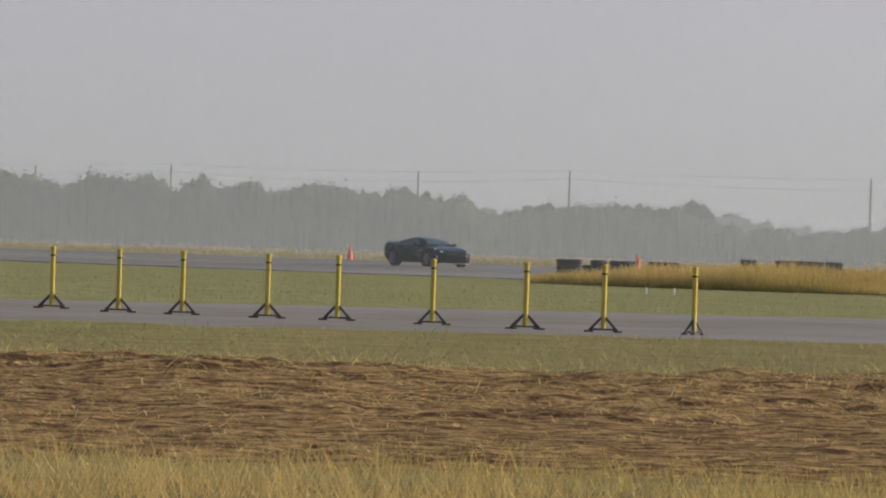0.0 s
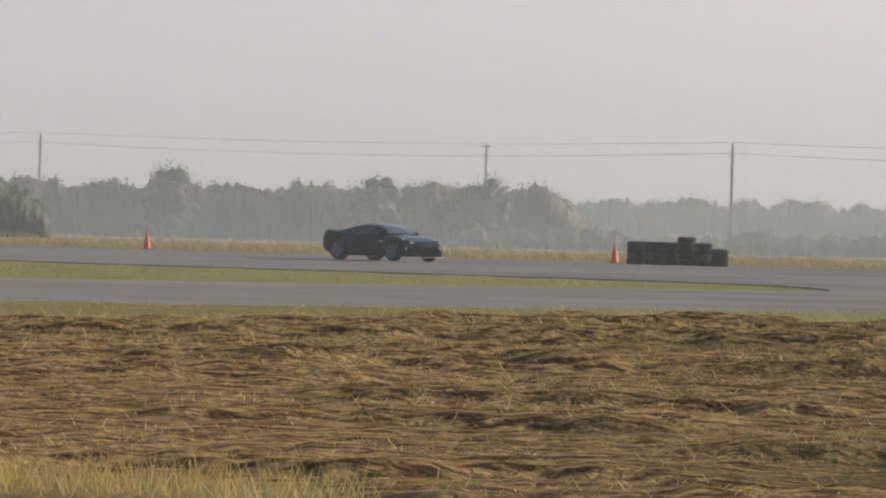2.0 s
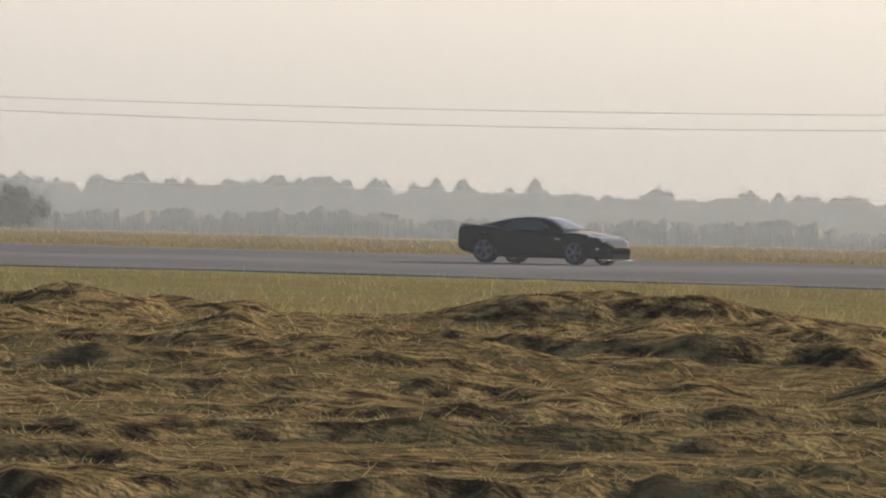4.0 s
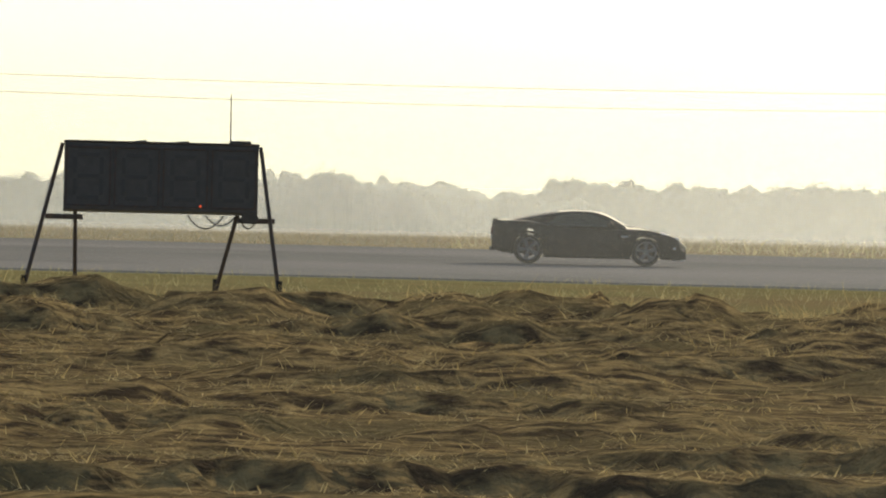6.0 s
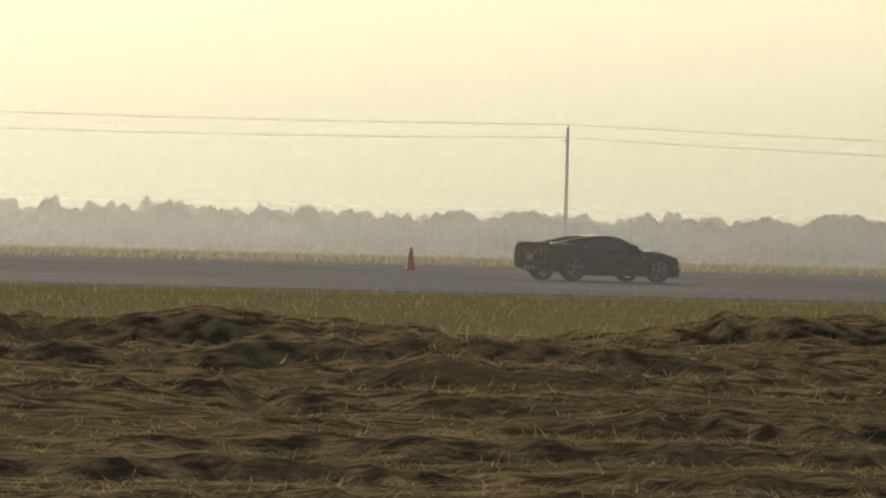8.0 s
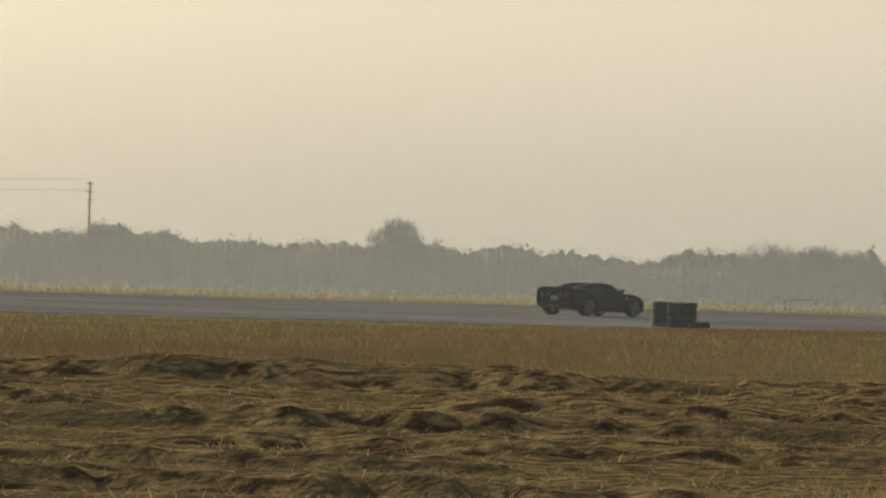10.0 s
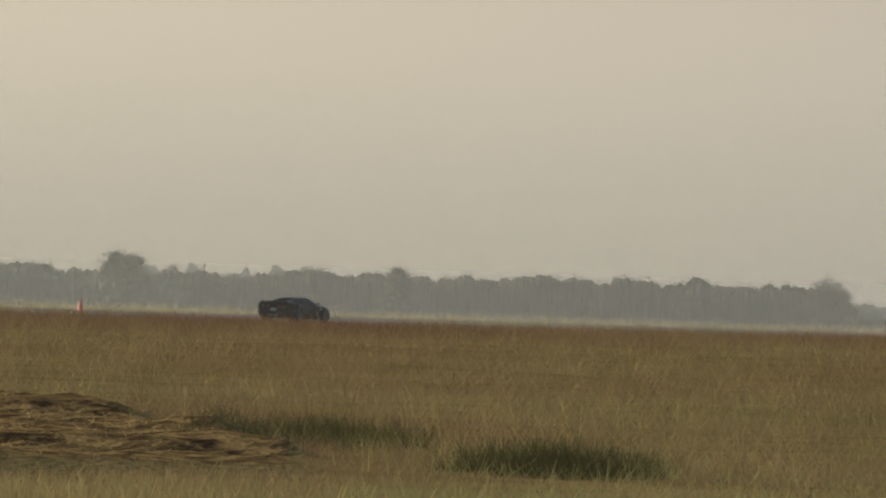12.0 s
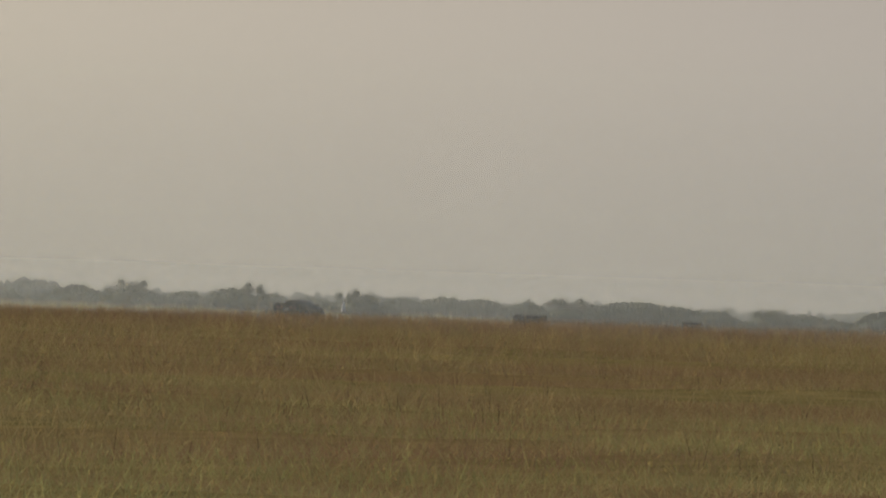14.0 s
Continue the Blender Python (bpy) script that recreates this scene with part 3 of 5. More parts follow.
def build_car():
    car = tagged(new("sports_car"), "black low two-door sports coupe speeding along the runway", "car")
    bm = bmesh.new()
    loft(bm, list(np.linspace(-2.22, 2.22, 112)), body_section)
    arches(bm)
    body = part("body", bm, M_PAINT, car)
    bm = bmesh.new()
    for x, y, z, sx, sy, sz in ((-0.05, 0, 0.36, 1.9, 1.5, 0.36), (0, 0, 0.40, 4.0, 1.15, 0.32)):
        box(bm, (sx, sy, sz), Matrix.Translation((x, y, z)), 0.03)
    part("underbody", bm, M_TRIM, car)
    for ax, r in ((AXLE_F, 0.365), (AXLE_R, 0.375)):
        for sg in (1, -1):
            bm = bmesh.new()
            w = smooth_interp(ax, CX, C_HALF)
            last = None
            for k in range(25):
                a = radians(-18 + 216 * k / 24)
                x = ax + r * math.cos(a)
                ring = []
                for dr, dy in ((-0.012, -0.10), (-0.012, 0.004), (0.03, 0.006), (0.045, -0.02)):
                    ring.append(bm.verts.new((ax + (r + dr) * math.cos(a), sg * (smooth_interp(x, CX, C_HALF) + dy), max(0.14, 0.335 + (r + dr) * math.sin(a)))))
                if last:
                    for q in range(3):
                        bm.faces.new((last[q], last[q + 1], ring[q + 1], ring[q]))
                last = ring
            part("wheel_arch", bm, M_PAINT, car)
    bm = bmesh.new()
    loft(bm, list(np.linspace(-1.95, 0.84, 60)), cabin_section)
    cabin = part("roof", bm, M_PAINT, car)
    for sg in (1, -1):
        bm = cabin_panel(list(np.linspace(-1.02, 0.42, 24)), lambda x: 0.10, lambda x: float(np.interp(x, [-1.02, -0.7, 0.1, 0.42], [0.22, 0.80, 0.80, 0.5])), 0.006, sg)
        part("side_window", bm, M_GLASS, cabin, "dark tinted side glass")
    part("windscreen", screen_panel(list(np.linspace(0.12, 0.80, 16)), 0.97, 0.006), M_WINDSCREEN, cabin, "raked tinted windscreen")
    part("rear_window", screen_panel(list(np.linspace(-1.75, -0.72, 16)), 0.9, 0.006), M_HATCH, cabin, "curved hatch glass")
    for sg in (1, -1):
        for x, y, h in ((-0.62, 0.915, 0.34), (0.62, 0.897, 0.40)):
            bm = bmesh.new()
            box(bm, (0.018, 0.014, h), Matrix.Translation((x, sg * y, 0.60)), 0.003)
            part("door_seam", bm, M_TRIM, car)
    for sg in (1, -1):
        bm = bmesh.new()
        box(bm, (0.30, 0.022, 0.075), Matrix.Translation((0.80, sg * 0.922, 0.58)) @ Matrix.Rotation(0.25, 4, "Y"), 0.01)
        vent = part("side_vent", bm, M_TRIM, car)
        bm = bmesh.new()
        box(bm, (0.17, 0.016, 0.03), Matrix.Translation((0.80, sg * 0.94, 0.665)), 0.006)
        part("fender_badge", bm, M_WHITE, car, "bright metal strip on the fender")
        bm = bmesh.new()
        bmesh.ops.create_uvsphere(bm, u_segments=14, v_segments=8, radius=0.5, matrix=Matrix.Translation((0.48, sg * 0.97, 0.93)) @ Matrix.Diagonal((0.14, 0.22, 0.13, 1)))
        tube(bm, (0.48, sg * 0.78, 0.87), (0.48, sg * 0.95, 0.92), 0.03, 0.025)
        part("wing_mirror", bm, M_PAINT, car)
        bm = bmesh.new()
        box(bm, (0.46, 0.15, 0.04), Matrix.Translation((1.83, sg * 0.665, 0.685)) @ Matrix.Rotation(sg * -0.32, 4, "Z") @ Matrix.Rotation(0.30, 4, "Y"), 0.015)
        part("headlight", bm, M_LAMP, car, "clear swept headlight")
        bm = bmesh.new()
        bmesh.ops.create_uvsphere(bm, u_segments=12, v_segments=8, radius=0.055, matrix=Matrix.Translation((2.13, sg * 0.52, 0.36)))
        # the pale lens doubles as the sun glint on the bumper corner
        part("fog_lamp", bm, M_LAMP, car, "round fog lamp")
        bm = bmesh.new()
        box(bm, (0.10, 0.05, 0.05), Matrix.Translation((1.93, sg * 0.825, 0.42)), 0.012)
        part("side_marker", bm, M_LAMP, car)
        for dy in (0.30, 0.56):
            bm = bmesh.new()
            tube(bm, (-2.25, sg * dy, 0.74), (-2.20, sg * dy, 0.74), 0.085, 0.09, 18)
            part("tail_light", bm, M_RED, car, "round red tail light")
    bm = bmesh.new()
    box(bm, (0.10, 1.05, 0.13), Matrix.Translation((2.15, 0, 0.33)), 0.03)
    part("grille", bm, M_TRIM, car)
    bm = bmesh.new()
    box(bm, (0.26, 1.40, 0.02), Matrix.Translation((2.06, 0, 0.145)), 0.008)
    # white colour stands in for the sun's glint along the lip
    part("front_splitter", bm, M_WHITE, car, "lip under the nose, whitened as a glint")
    bm = bmesh.new()
    box(bm, (0.13, 1.50, 0.035), Matrix.Translation((-2.15, 0, 1.0)), 0.012)
    part("rear_spoiler", bm, M_PAINT, car)
    bm = bmesh.new()
    box(bm, (0.05, 1.30, 0.20), Matrix.Translation((-2.20, 0, 0.40)), 0.02)
    part("rear_valance", bm, M_TRIM, car)
    for dy in (-0.20, -0.08, 0.08, 0.20):
        bm = bmesh.new()
        tube(bm, (-2.27, dy, 0.33), (-2.1, dy, 0.33), 0.045, 0.045, 14)
        part("exhaust_tip", bm, M_CHROME, car)
    bm = bmesh.new()
    box(bm, (0.02, 0.32, 0.16), Matrix.Translation((-2.235, 0, 0.62)), 0.005)
    part("number_plate", bm, M_GREYSHEET, car, "plain pale plate")
    bm = bmesh.new()
    box(bm, (0.75, 0.42, 0.05), Matrix.Translation((1.25, 0, 0.828)) @ Matrix.Rotation(0.17, 4, "Y"), 0.024)
    part("bonnet_bulge", bm, M_PAINT, car)
    made = []
    for ax, y, r, w in ((AXLE_F, 0.80, 0.325, 0.27), (AXLE_F, -0.80, 0.325, 0.27), (AXLE_R, 0.80, 0.338, 0.32), (AXLE_R, -0.80, 0.338, 0.32)):
        wh = build_wheel(r, w, car, y)
        made.append((wh, (ax, y, r)))
    return car, made


car, wheels = build_car()


# ---- roadside things ----
def stand(x, y, rz=0.0, lift=0.0):
    return pose(x, y, float(lie(x, y)) + lift, 0, 0, rz)


def place(bearing, dist):
    b = radians(bearing)
    return dist * math.sin(b), dist * math.cos(b)


def build_post():
    post = tagged(new("barrier_post"), "yellow painted steel barrier post on a dark splayed foot", "post", "posts across the taxiway")
    bm = bmesh.new()
    tube(bm, (0, 0, 0.06), (0, 0, 1.19), 0.048, 0.048, 14)
    part("pole", bm, M_YELLOW, post)
    bm = bmesh.new()
    spun(bm, [(0.0, 1.225), (0.03, 1.22), (0.055, 1.20), (0.055, 1.17), (0.048, 1.165)], 14)
    part("cap", bm, M_YELLOW, post)
    bm = bmesh.new()
    tube(bm, (0, 0, 1.03), (0, 0, 1.06), 0.051, 0.051, 14)
    part("band", bm, M_TRIM, post)
    for sx, sy in ((1, 0.35), (-1, 0.35), (1, -0.35), (-1, -0.35)):
        bm = bmesh.new()
        tube(bm, (0.03 * sx, 0, 0.27), (0.25 * sx, 0.25 * sy, 0.03), 0.024, 0.022, 6)
        part("strut", bm, M_STEEL, post)
        bm = bmesh.new()
        box(bm, (0.16, 0.07, 0.03), Matrix.Translation((0.26 * sx, 0.25 * sy, 0.015)), 0.006)
        part("foot", bm, M_STEEL, post)
    bm = bmesh.new()
    box(bm, (0.52, 0.06, 0.03), Matrix.Translation((0, 0, 0.05)), 0.006)
    part("crossbar", bm, M_STEEL, post)
    return post


def build_posts():
    first = build_post()
    spots = ((-150.9, 87.6), (-146.94, 86.78), (-145.19, 87.16), (-142.8, 87.6), (-141.55, 88.38), (-138.15, 88.33), (-134.5, 88.0), (-132.7, 88.5), (-131.66, 89.76))
    face = 57.0
    for k, (x, y) in enumerate(spots):
        m = stand(x, y, face + (-7, 4, 0, 9, -3, 2, 14, -2, 70)[k])
        if k == 0:
            first.matrix_world = m
        else:
            copy_thing(first, m)


def cone_profile(s):
    return [(0.16 * s, 0.03 * s), (0.145 * s, 0.05 * s), (0.035 * s, 0.70 * s), (0.025 * s, 0.71 * s), (0.0, 0.71 * s)]


def build_cone(body_mat, label):
    cone = tagged(new("traffic_cone"), label, "cone", "cones along the runway")
    bm = bmesh.new()
    spun(bm, cone_profile(1.0), 20)
    part("cone_body", bm, body_mat, cone)
    bm = bmesh.new()
    box(bm, (0.40, 0.40, 0.035), Matrix.Translation((0, 0, 0.018)), 0.012)
    part("base", bm, M_RUBBER if body_mat is M_WHITE else M_ORANGE, cone)
    if body_mat is not M_WHITE:
        bm = bmesh.new()
        spun(bm, [(0.104, 0.33), (0.083, 0.45)], 20)
        part("collar", bm, M_ORANGE, cone)
    return cone


def build_cones():
    first = build_cone(M_ORANGE, "orange plastic traffic cone on the far runway edge")
    left = [(232 * math.tan(radians(b)), 232) for b in (-57.95, -56.09, -54.15, -51.77, -49.02, -5.515, 3.45, 13.23, 22.0, 30.5, 37.5)]
    spots = left + [(-236.8, 228.7), (-207.4, 229.0), (-168.6, 214.0), (-145.4, 215.0), (-104.0, 222.0), (-58.0, 230.0), (244.6, 253.8), (253.4, 237.8), (308.2, 231.1), (331.8, 222.5),
                    (342.7, 215.8), (377.7, 215.7), (396.0, 214.0), (427.2, 244.0)]
    for k, (x, y) in enumerate(spots):
        m = stand(x, y, (k * 37) % 90)
        if k == 0:
            first.matrix_world = m
        else:
            copy_thing(first, m)
    white = build_cone(M_WHITE, "white marker cone standing in the dry grass")
    x, y = place(68.15, 560)
    white.matrix_world = stand(x, y, 10, 0.55)


def tyre_mesh():
    bm = bmesh.new()
    spun(bm, [(0.19, 0.02), (0.27, 0.0), (0.315, 0.02), (0.33, 0.06), (0.33, 0.15), (0.315, 0.19), (0.27, 0.21), (0.19, 0.19), (0.185, 0.10), (0.19, 0.02)], 22)
    me = bpy.data.meshes.new("tyre")
    bm.to_mesh(me)
    bm.free()
    me.materials.append(M_RUBBER)
    return me


TYRE = tyre_mesh()


def tyre_stack(x, y, count, group, label="black worn tyres stacked at the runway edge", size=1.0):
    st = tagged(new("tyre_stack"), label, "tyres", group)
    st.matrix_world = stand(x, y, random.uniform(0, 360))
    for k in range(count):
        ob = new("tyre", TYRE)
        ob.parent = st
        ob.matrix_basis = pose(random.uniform(-0.03, 0.03), random.uniform(-0.03, 0.03), 0.208 * size * k, 0, 0, random.uniform(0, 360)) @ Matrix.Scale(size, 4)
    return st


def build_tyres():
    # row by the grass island
    for b, n in ((-56.59, 3), (-56.51, 3), (-56.43, 2), (-56.34, 3), (-56.22, 3), (-56.12, 3), (-55.98, 3), (-55.87, 3), (-55.35, 4), (-55.15, 4), (-55.03, 4), (-54.91, 4), (-54.78, 4), (-53.74, 3), (-53.70, 3)):
        yy = 193.0 if b < -54 else 216.0
        tyre_stack(yy * math.tan(radians(b)), yy + random.uniform(-0.3, 0.3), n, "tyre wall by the grass island")
    # pile across the runway
    for k in range(6):
        for row in (0, 1):
            b = -45.86 + 0.108 * k
            yy = 226 + 0.7 * row
            tyre_stack(yy * math.tan(radians(b)), yy, (4, 4, 4, 5, 4, 3)[k] - (k == 5 and row), "tyre pile across the runway")
    tyre_stack(226.5 * math.tan(radians(-45.55)), 225.2, 4, "tyre pile across the runway")
    # short row before the runway
    for b, n, size in ((-37.52, 2, 1.0), (-37.343, 3, 0.86), (-37.24, 4, 0.42), (-37.146, 6, 0.52), (-37.036, 6, 0.55), (-36.897, 3, 0.95)):
        tyre_stack(196.5 * math.tan(radians(b)), 196.5, n, "tyre row before the runway", "black worn tyres stacked at the runway edge" if size > 0.8 else "tall stack of small black kart tyres", size)
    # group in the dry grass
    for b, n in ((51.47, 4), (51.56, 4), (51.63, 4), (51.72, 1)):
        tyre_stack(*place(b, 293 + random.uniform(-1, 1)), n, "tyres in the dry grass")
    # far rows
    for k in range(4):
        tyre_stack(*place(69.28 + 0.05 * k, 560), 4, "far tyre rows")
    for k in range(2):
        tyre_stack(*place(70.37 + 0.06 * k, 560), 4, "far tyre rows")


def stakes():
    st = tagged(new("stake"), "thin white plastic stake beside stacked tyres", "stake", "white stakes")
    bm = bmesh.new()
    tube(bm, (0, 0, 0), (0, 0, 0.86), 0.03, 0.027, 8)
    part("rod", bm, M_WHITE, st)
    bm = bmesh.new()
    tube(bm, (0, 0, 0.86), (0, 0, 0.89), 0.034, 0.03, 8)
    part("tip", bm, M_WHITE, st)
    st.matrix_world = stand(195.6 * math.tan(radians(-37.25)), 195.6)
    copy_thing(st, stand(195.6 * math.tan(radians(-37.09)), 195.6))
    rod = tagged(new("marker_stake"), "slim dark red stake standing in the mown field", "stake")
    bm = bmesh.new()
    tube(bm, (0, 0, 0), (0, 0, 1.0), 0.022, 0.02, 8)
    part("rod", bm, M_STEEL, rod)
    bm = bmesh.new()
    tube(bm, (0, 0, 0.98), (0, 0, 1.12), 0.026, 0.026, 8)
    part("head", bm, M_RED, rod, "dark red head")
    rod.matrix_world = stand(*place(4.59, 168))


def build_frame_sign():
    s = tagged(new("timber_frame"), "pale timber frame with a diagonal brace and black sheeting", "frame")
    s.matrix_world = stand(-240.4, 190.3, 47)
    w, h, d = 1.14, 1.50, 0.45

    def bar(a, b, name, th=0.13):
        bm = bmesh.new()
        a, b = Vector(a), Vector(b)
        q = (b - a).to_track_quat("Z", "Y").to_matrix().to_4x4()
        box(bm, (th, 0.05, (b - a).length), Matrix.Translation((a + b) / 2) @ q, 0.006)
        part(name, bm, M_PINE, s)

    for yy in (-d / 2, d / 2):
        bar((-w / 2, yy, 0.05), (-w / 2, yy, h), "upright")
        bar((w / 2, yy, 0.05), (w / 2, yy, h), "upright")
        bar((-w / 2, yy, h - 0.04), (w / 2, yy, h - 0.04), "top_rail")
        bar((-w / 2, yy, 0.46), (w / 2, yy, 0.46), "lower_rail")
    bar((-w / 2 + 0.05, -d / 2 - 0.055, 0.10), (w / 2 - 0.05, -d / 2 - 0.055, h - 0.15), "brace")
    for sg in (-1, 1):
        bar((sg * w / 2, -d / 2, 0.08), (sg * w / 2, d / 2, 0.08), "sill")
    bm = bmesh.new()
    rng = np.random.default_rng(3)
    n = 9
    g = [[bm.verts.new((-w / 2 + 0.06 + (w - 0.12) * i / n, 0.0 + 0.05 * math.sin(i * 1.7 + j) + rng.uniform(-0.015, 0.015), 0.14 + (h - 0.24) * j / n)) for i in range(n + 1)] for j in range(n + 1)]
    for j in range(n):
        for i in range(n):
            bm.faces.new((g[j][i], g[j][i + 1], g[j + 1][i + 1], g[j + 1][i]))
    bmesh.ops.solidify(bm, geom=bm.faces[:], thickness=0.02)
    part("sheeting", bm, M_TARP, s, "creased black sheeting")
    bm = bmesh.new()
    g = [[bm.verts.new((-0.20 + 0.10 * i + 0.12 * math.sin(j * 0.8), -0.10 + 0.03 * math.sin(j + i), 1.32 - 0.14 * j)) for i in range(3)] for j in range(6)]
    for j in range(5):
        for i in range(2):
            bm.faces.new((g[j][i], g[j][i + 1], g[j + 1][i + 1], g[j + 1][i]))
    bmesh.ops.solidify(bm, geom=bm.faces[:], thickness=0.015)
    part("flap", bm, M_GREYSHEET, s, "torn grey flap of sheeting")
    rt = Vector((math.cos(radians(47)), math.sin(radians(47)), 0))
    for k, off in enumerate((-0.95, -0.12, 0.35, 1.0)):
        p = Vector((-240.4, 190.3, 0)) + rt * off + Vector((0.35, -0.38, 0)) * (0.9 if k in (1, 2) else 0.5)
        tyre_stack(p.x, p.y, 1, "tyres at the frame's foot", "flat black tyre weighing down the timber frame")


def build_display():
    """The speed display on legs: the board leans back a little, four digit windows in its face."""
    dsp = tagged(new("display_board"), "dark digit display board on tall splayed steel legs", "display board")
    dsp.matrix_world = stand(-4.83, 147.0, 2.0)
    w, h, z0 = 3.22, 1.14, 1.34
    tilt = Matrix.Rotation(radians(-9), 4, "X")
    at0 = Matrix.Translation((0, 0, z0)) @ tilt
    bm = bmesh.new()
    box(bm, (w, 0.22, h), at0 @ Matrix.Translation((0, 0, h / 2)), 0.02)
    case = part("case", bm, M_CASE, dsp)
    for k in range(4):
        cx = -w / 2 + w * (k + 0.5) / 4
        bm = bmesh.new()
        fw, fh = w / 4 - 0.08, h - 0.16
        for px, pz, sx, sz in ((0, fh / 2, fw, 0.03), (0, -fh / 2, fw, 0.03), (fw / 2, 0, 0.03, fh), (-fw / 2, 0, 0.03, fh)):
            box(bm, (sx, 0.03, sz), at0 @ Matrix.Translation((cx + px, -0.12, h / 2 + pz)), 0.004)
        window = part("digit_frame", bm, M_STEEL, case)
        for px, pz, sx, sz in ((0, 0.36, 0.36, 0.07), (0, 0, 0.36, 0.07), (0, -0.36, 0.36, 0.07), (-0.22, 0.18, 0.07, 0.28), (0.22, 0.18, 0.07, 0.28), (-0.22, -0.18, 0.07, 0.28), (0.22, -0.18, 0.07, 0.28)):
            bm = bmesh.new()
            box(bm, (sx, 0.012, sz), at0 @ Matrix.Translation((cx + px, -0.116, h / 2 + pz)), 0.003)
            part("digit_segment", bm, M_SCREEN, case)
    bm = bmesh.new()
    box(bm, (w + 0.02, 0.26, 0.03), at0 @ Matrix.Translation((0, 0, h + 0.015)), 0.006)
    part("lid", bm, M_STEEL, dsp)
    for cx in (-0.35, 0.35):
        bm = bmesh.new()
        tube(bm, at0 @ Vector((cx - 0.1, 0, h + 0.03)), at0 @ Vector((cx + 0.1, 0, h + 0.05)), 0.03, 0.03, 8)
        part("lifting_eye", bm, M_STEEL, dsp)
    bm = bmesh.new()
    box(bm, (0.36, 0.24, 0.05), at0 @ Matrix.Translation((1.30, 0, h + 0.055)), 0.015)
    part("antenna_foot", bm, M_CASE, dsp)
    bm = bmesh.new()
    tube(bm, at0 @ Vector((1.14, 0, h + 0.06)), Vector((1.13, 0.1, z0 + h + 0.85)), 0.014, 0.010, 6)
    part("antenna", bm, M_GREYSHEET, dsp, "thin pale antenna rod")
    bm = bmesh.new()
    box(bm, (0.26, 0.30, 0.26), Matrix.Translation((1.48, 0.05, z0 - 0.02)), 0.02)
    part("control_box", bm, M_CASE, dsp)
    bm = bmesh.new()
    bmesh.ops.create_uvsphere(bm, u_segments=10, v_segments=6, radius=0.025, matrix=at0 @ Matrix.Translation((0.66, -0.125, 0.10)))
    part("indicator", bm, M_LED, dsp, "small glowing red indicator")
    top = z0 + h * 0.98
    for sx in (-1, 1):
        for yy, spread, low in ((-0.55, 0.62 if sx < 0 else 0.38, 0.0), (0.75, -0.22 if sx < 0 else -0.66, 0.0)):
            bm = bmesh.new()
            a = Vector((sx * (w / 2 + (0.03 if yy < 0 else -0.20 if sx < 0 else -0.33)), 0.16 if yy > 0 else -0.02, top if yy < 0 else z0))
            b = Vector((sx * (w / 2 + spread), yy, 0.04))
            tube(bm, a, b, 0.036, 0.036, 10)
            leg = part("leg", bm, M_STEEL, dsp)
            bm = bmesh.new()
            tube(bm, b + Vector((0, 0, -0.04)), b + Vector((0, 0, 0.22)), 0.052, 0.048, 10)
            part("foot", bm, M_TRIM, leg)
        bm = bmesh.new()
        box(bm, (0.62, 0.09, 0.09), Matrix.Translation((sx * (w / 2 - 0.02), 0.02, z0 - 0.10)), 0.01)
        part("bracket", bm, M_STEEL, dsp)
        bm = bmesh.new()
        tube(bm, (sx * (w / 2 + 0.03), -0.4, z0 - 0.10), (sx * (w / 2 + 0.03), 0.45, z0 - 0.10), 0.03, 0.03, 8)
        part("side_bar", bm, M_STEEL, dsp)
    for x0, x1, sag in ((0.45, 1.05, 0.22), (0.75, 1.25, 0.16), (1.3, 1.62, 0.2)):
        bm = bmesh.new()
        pts = [Vector((x0 + (x1 - x0) * k / 8, -0.02, z0 - 0.03 - sag * 4 * (k / 8) * (1 - k / 8))) for k in range(9)]
        for a, b in zip(pts, pts[1:]):
            tube(bm, a, b, 0.012, 0.012, 6)
        part("cable", bm, M_TRIM, dsp)


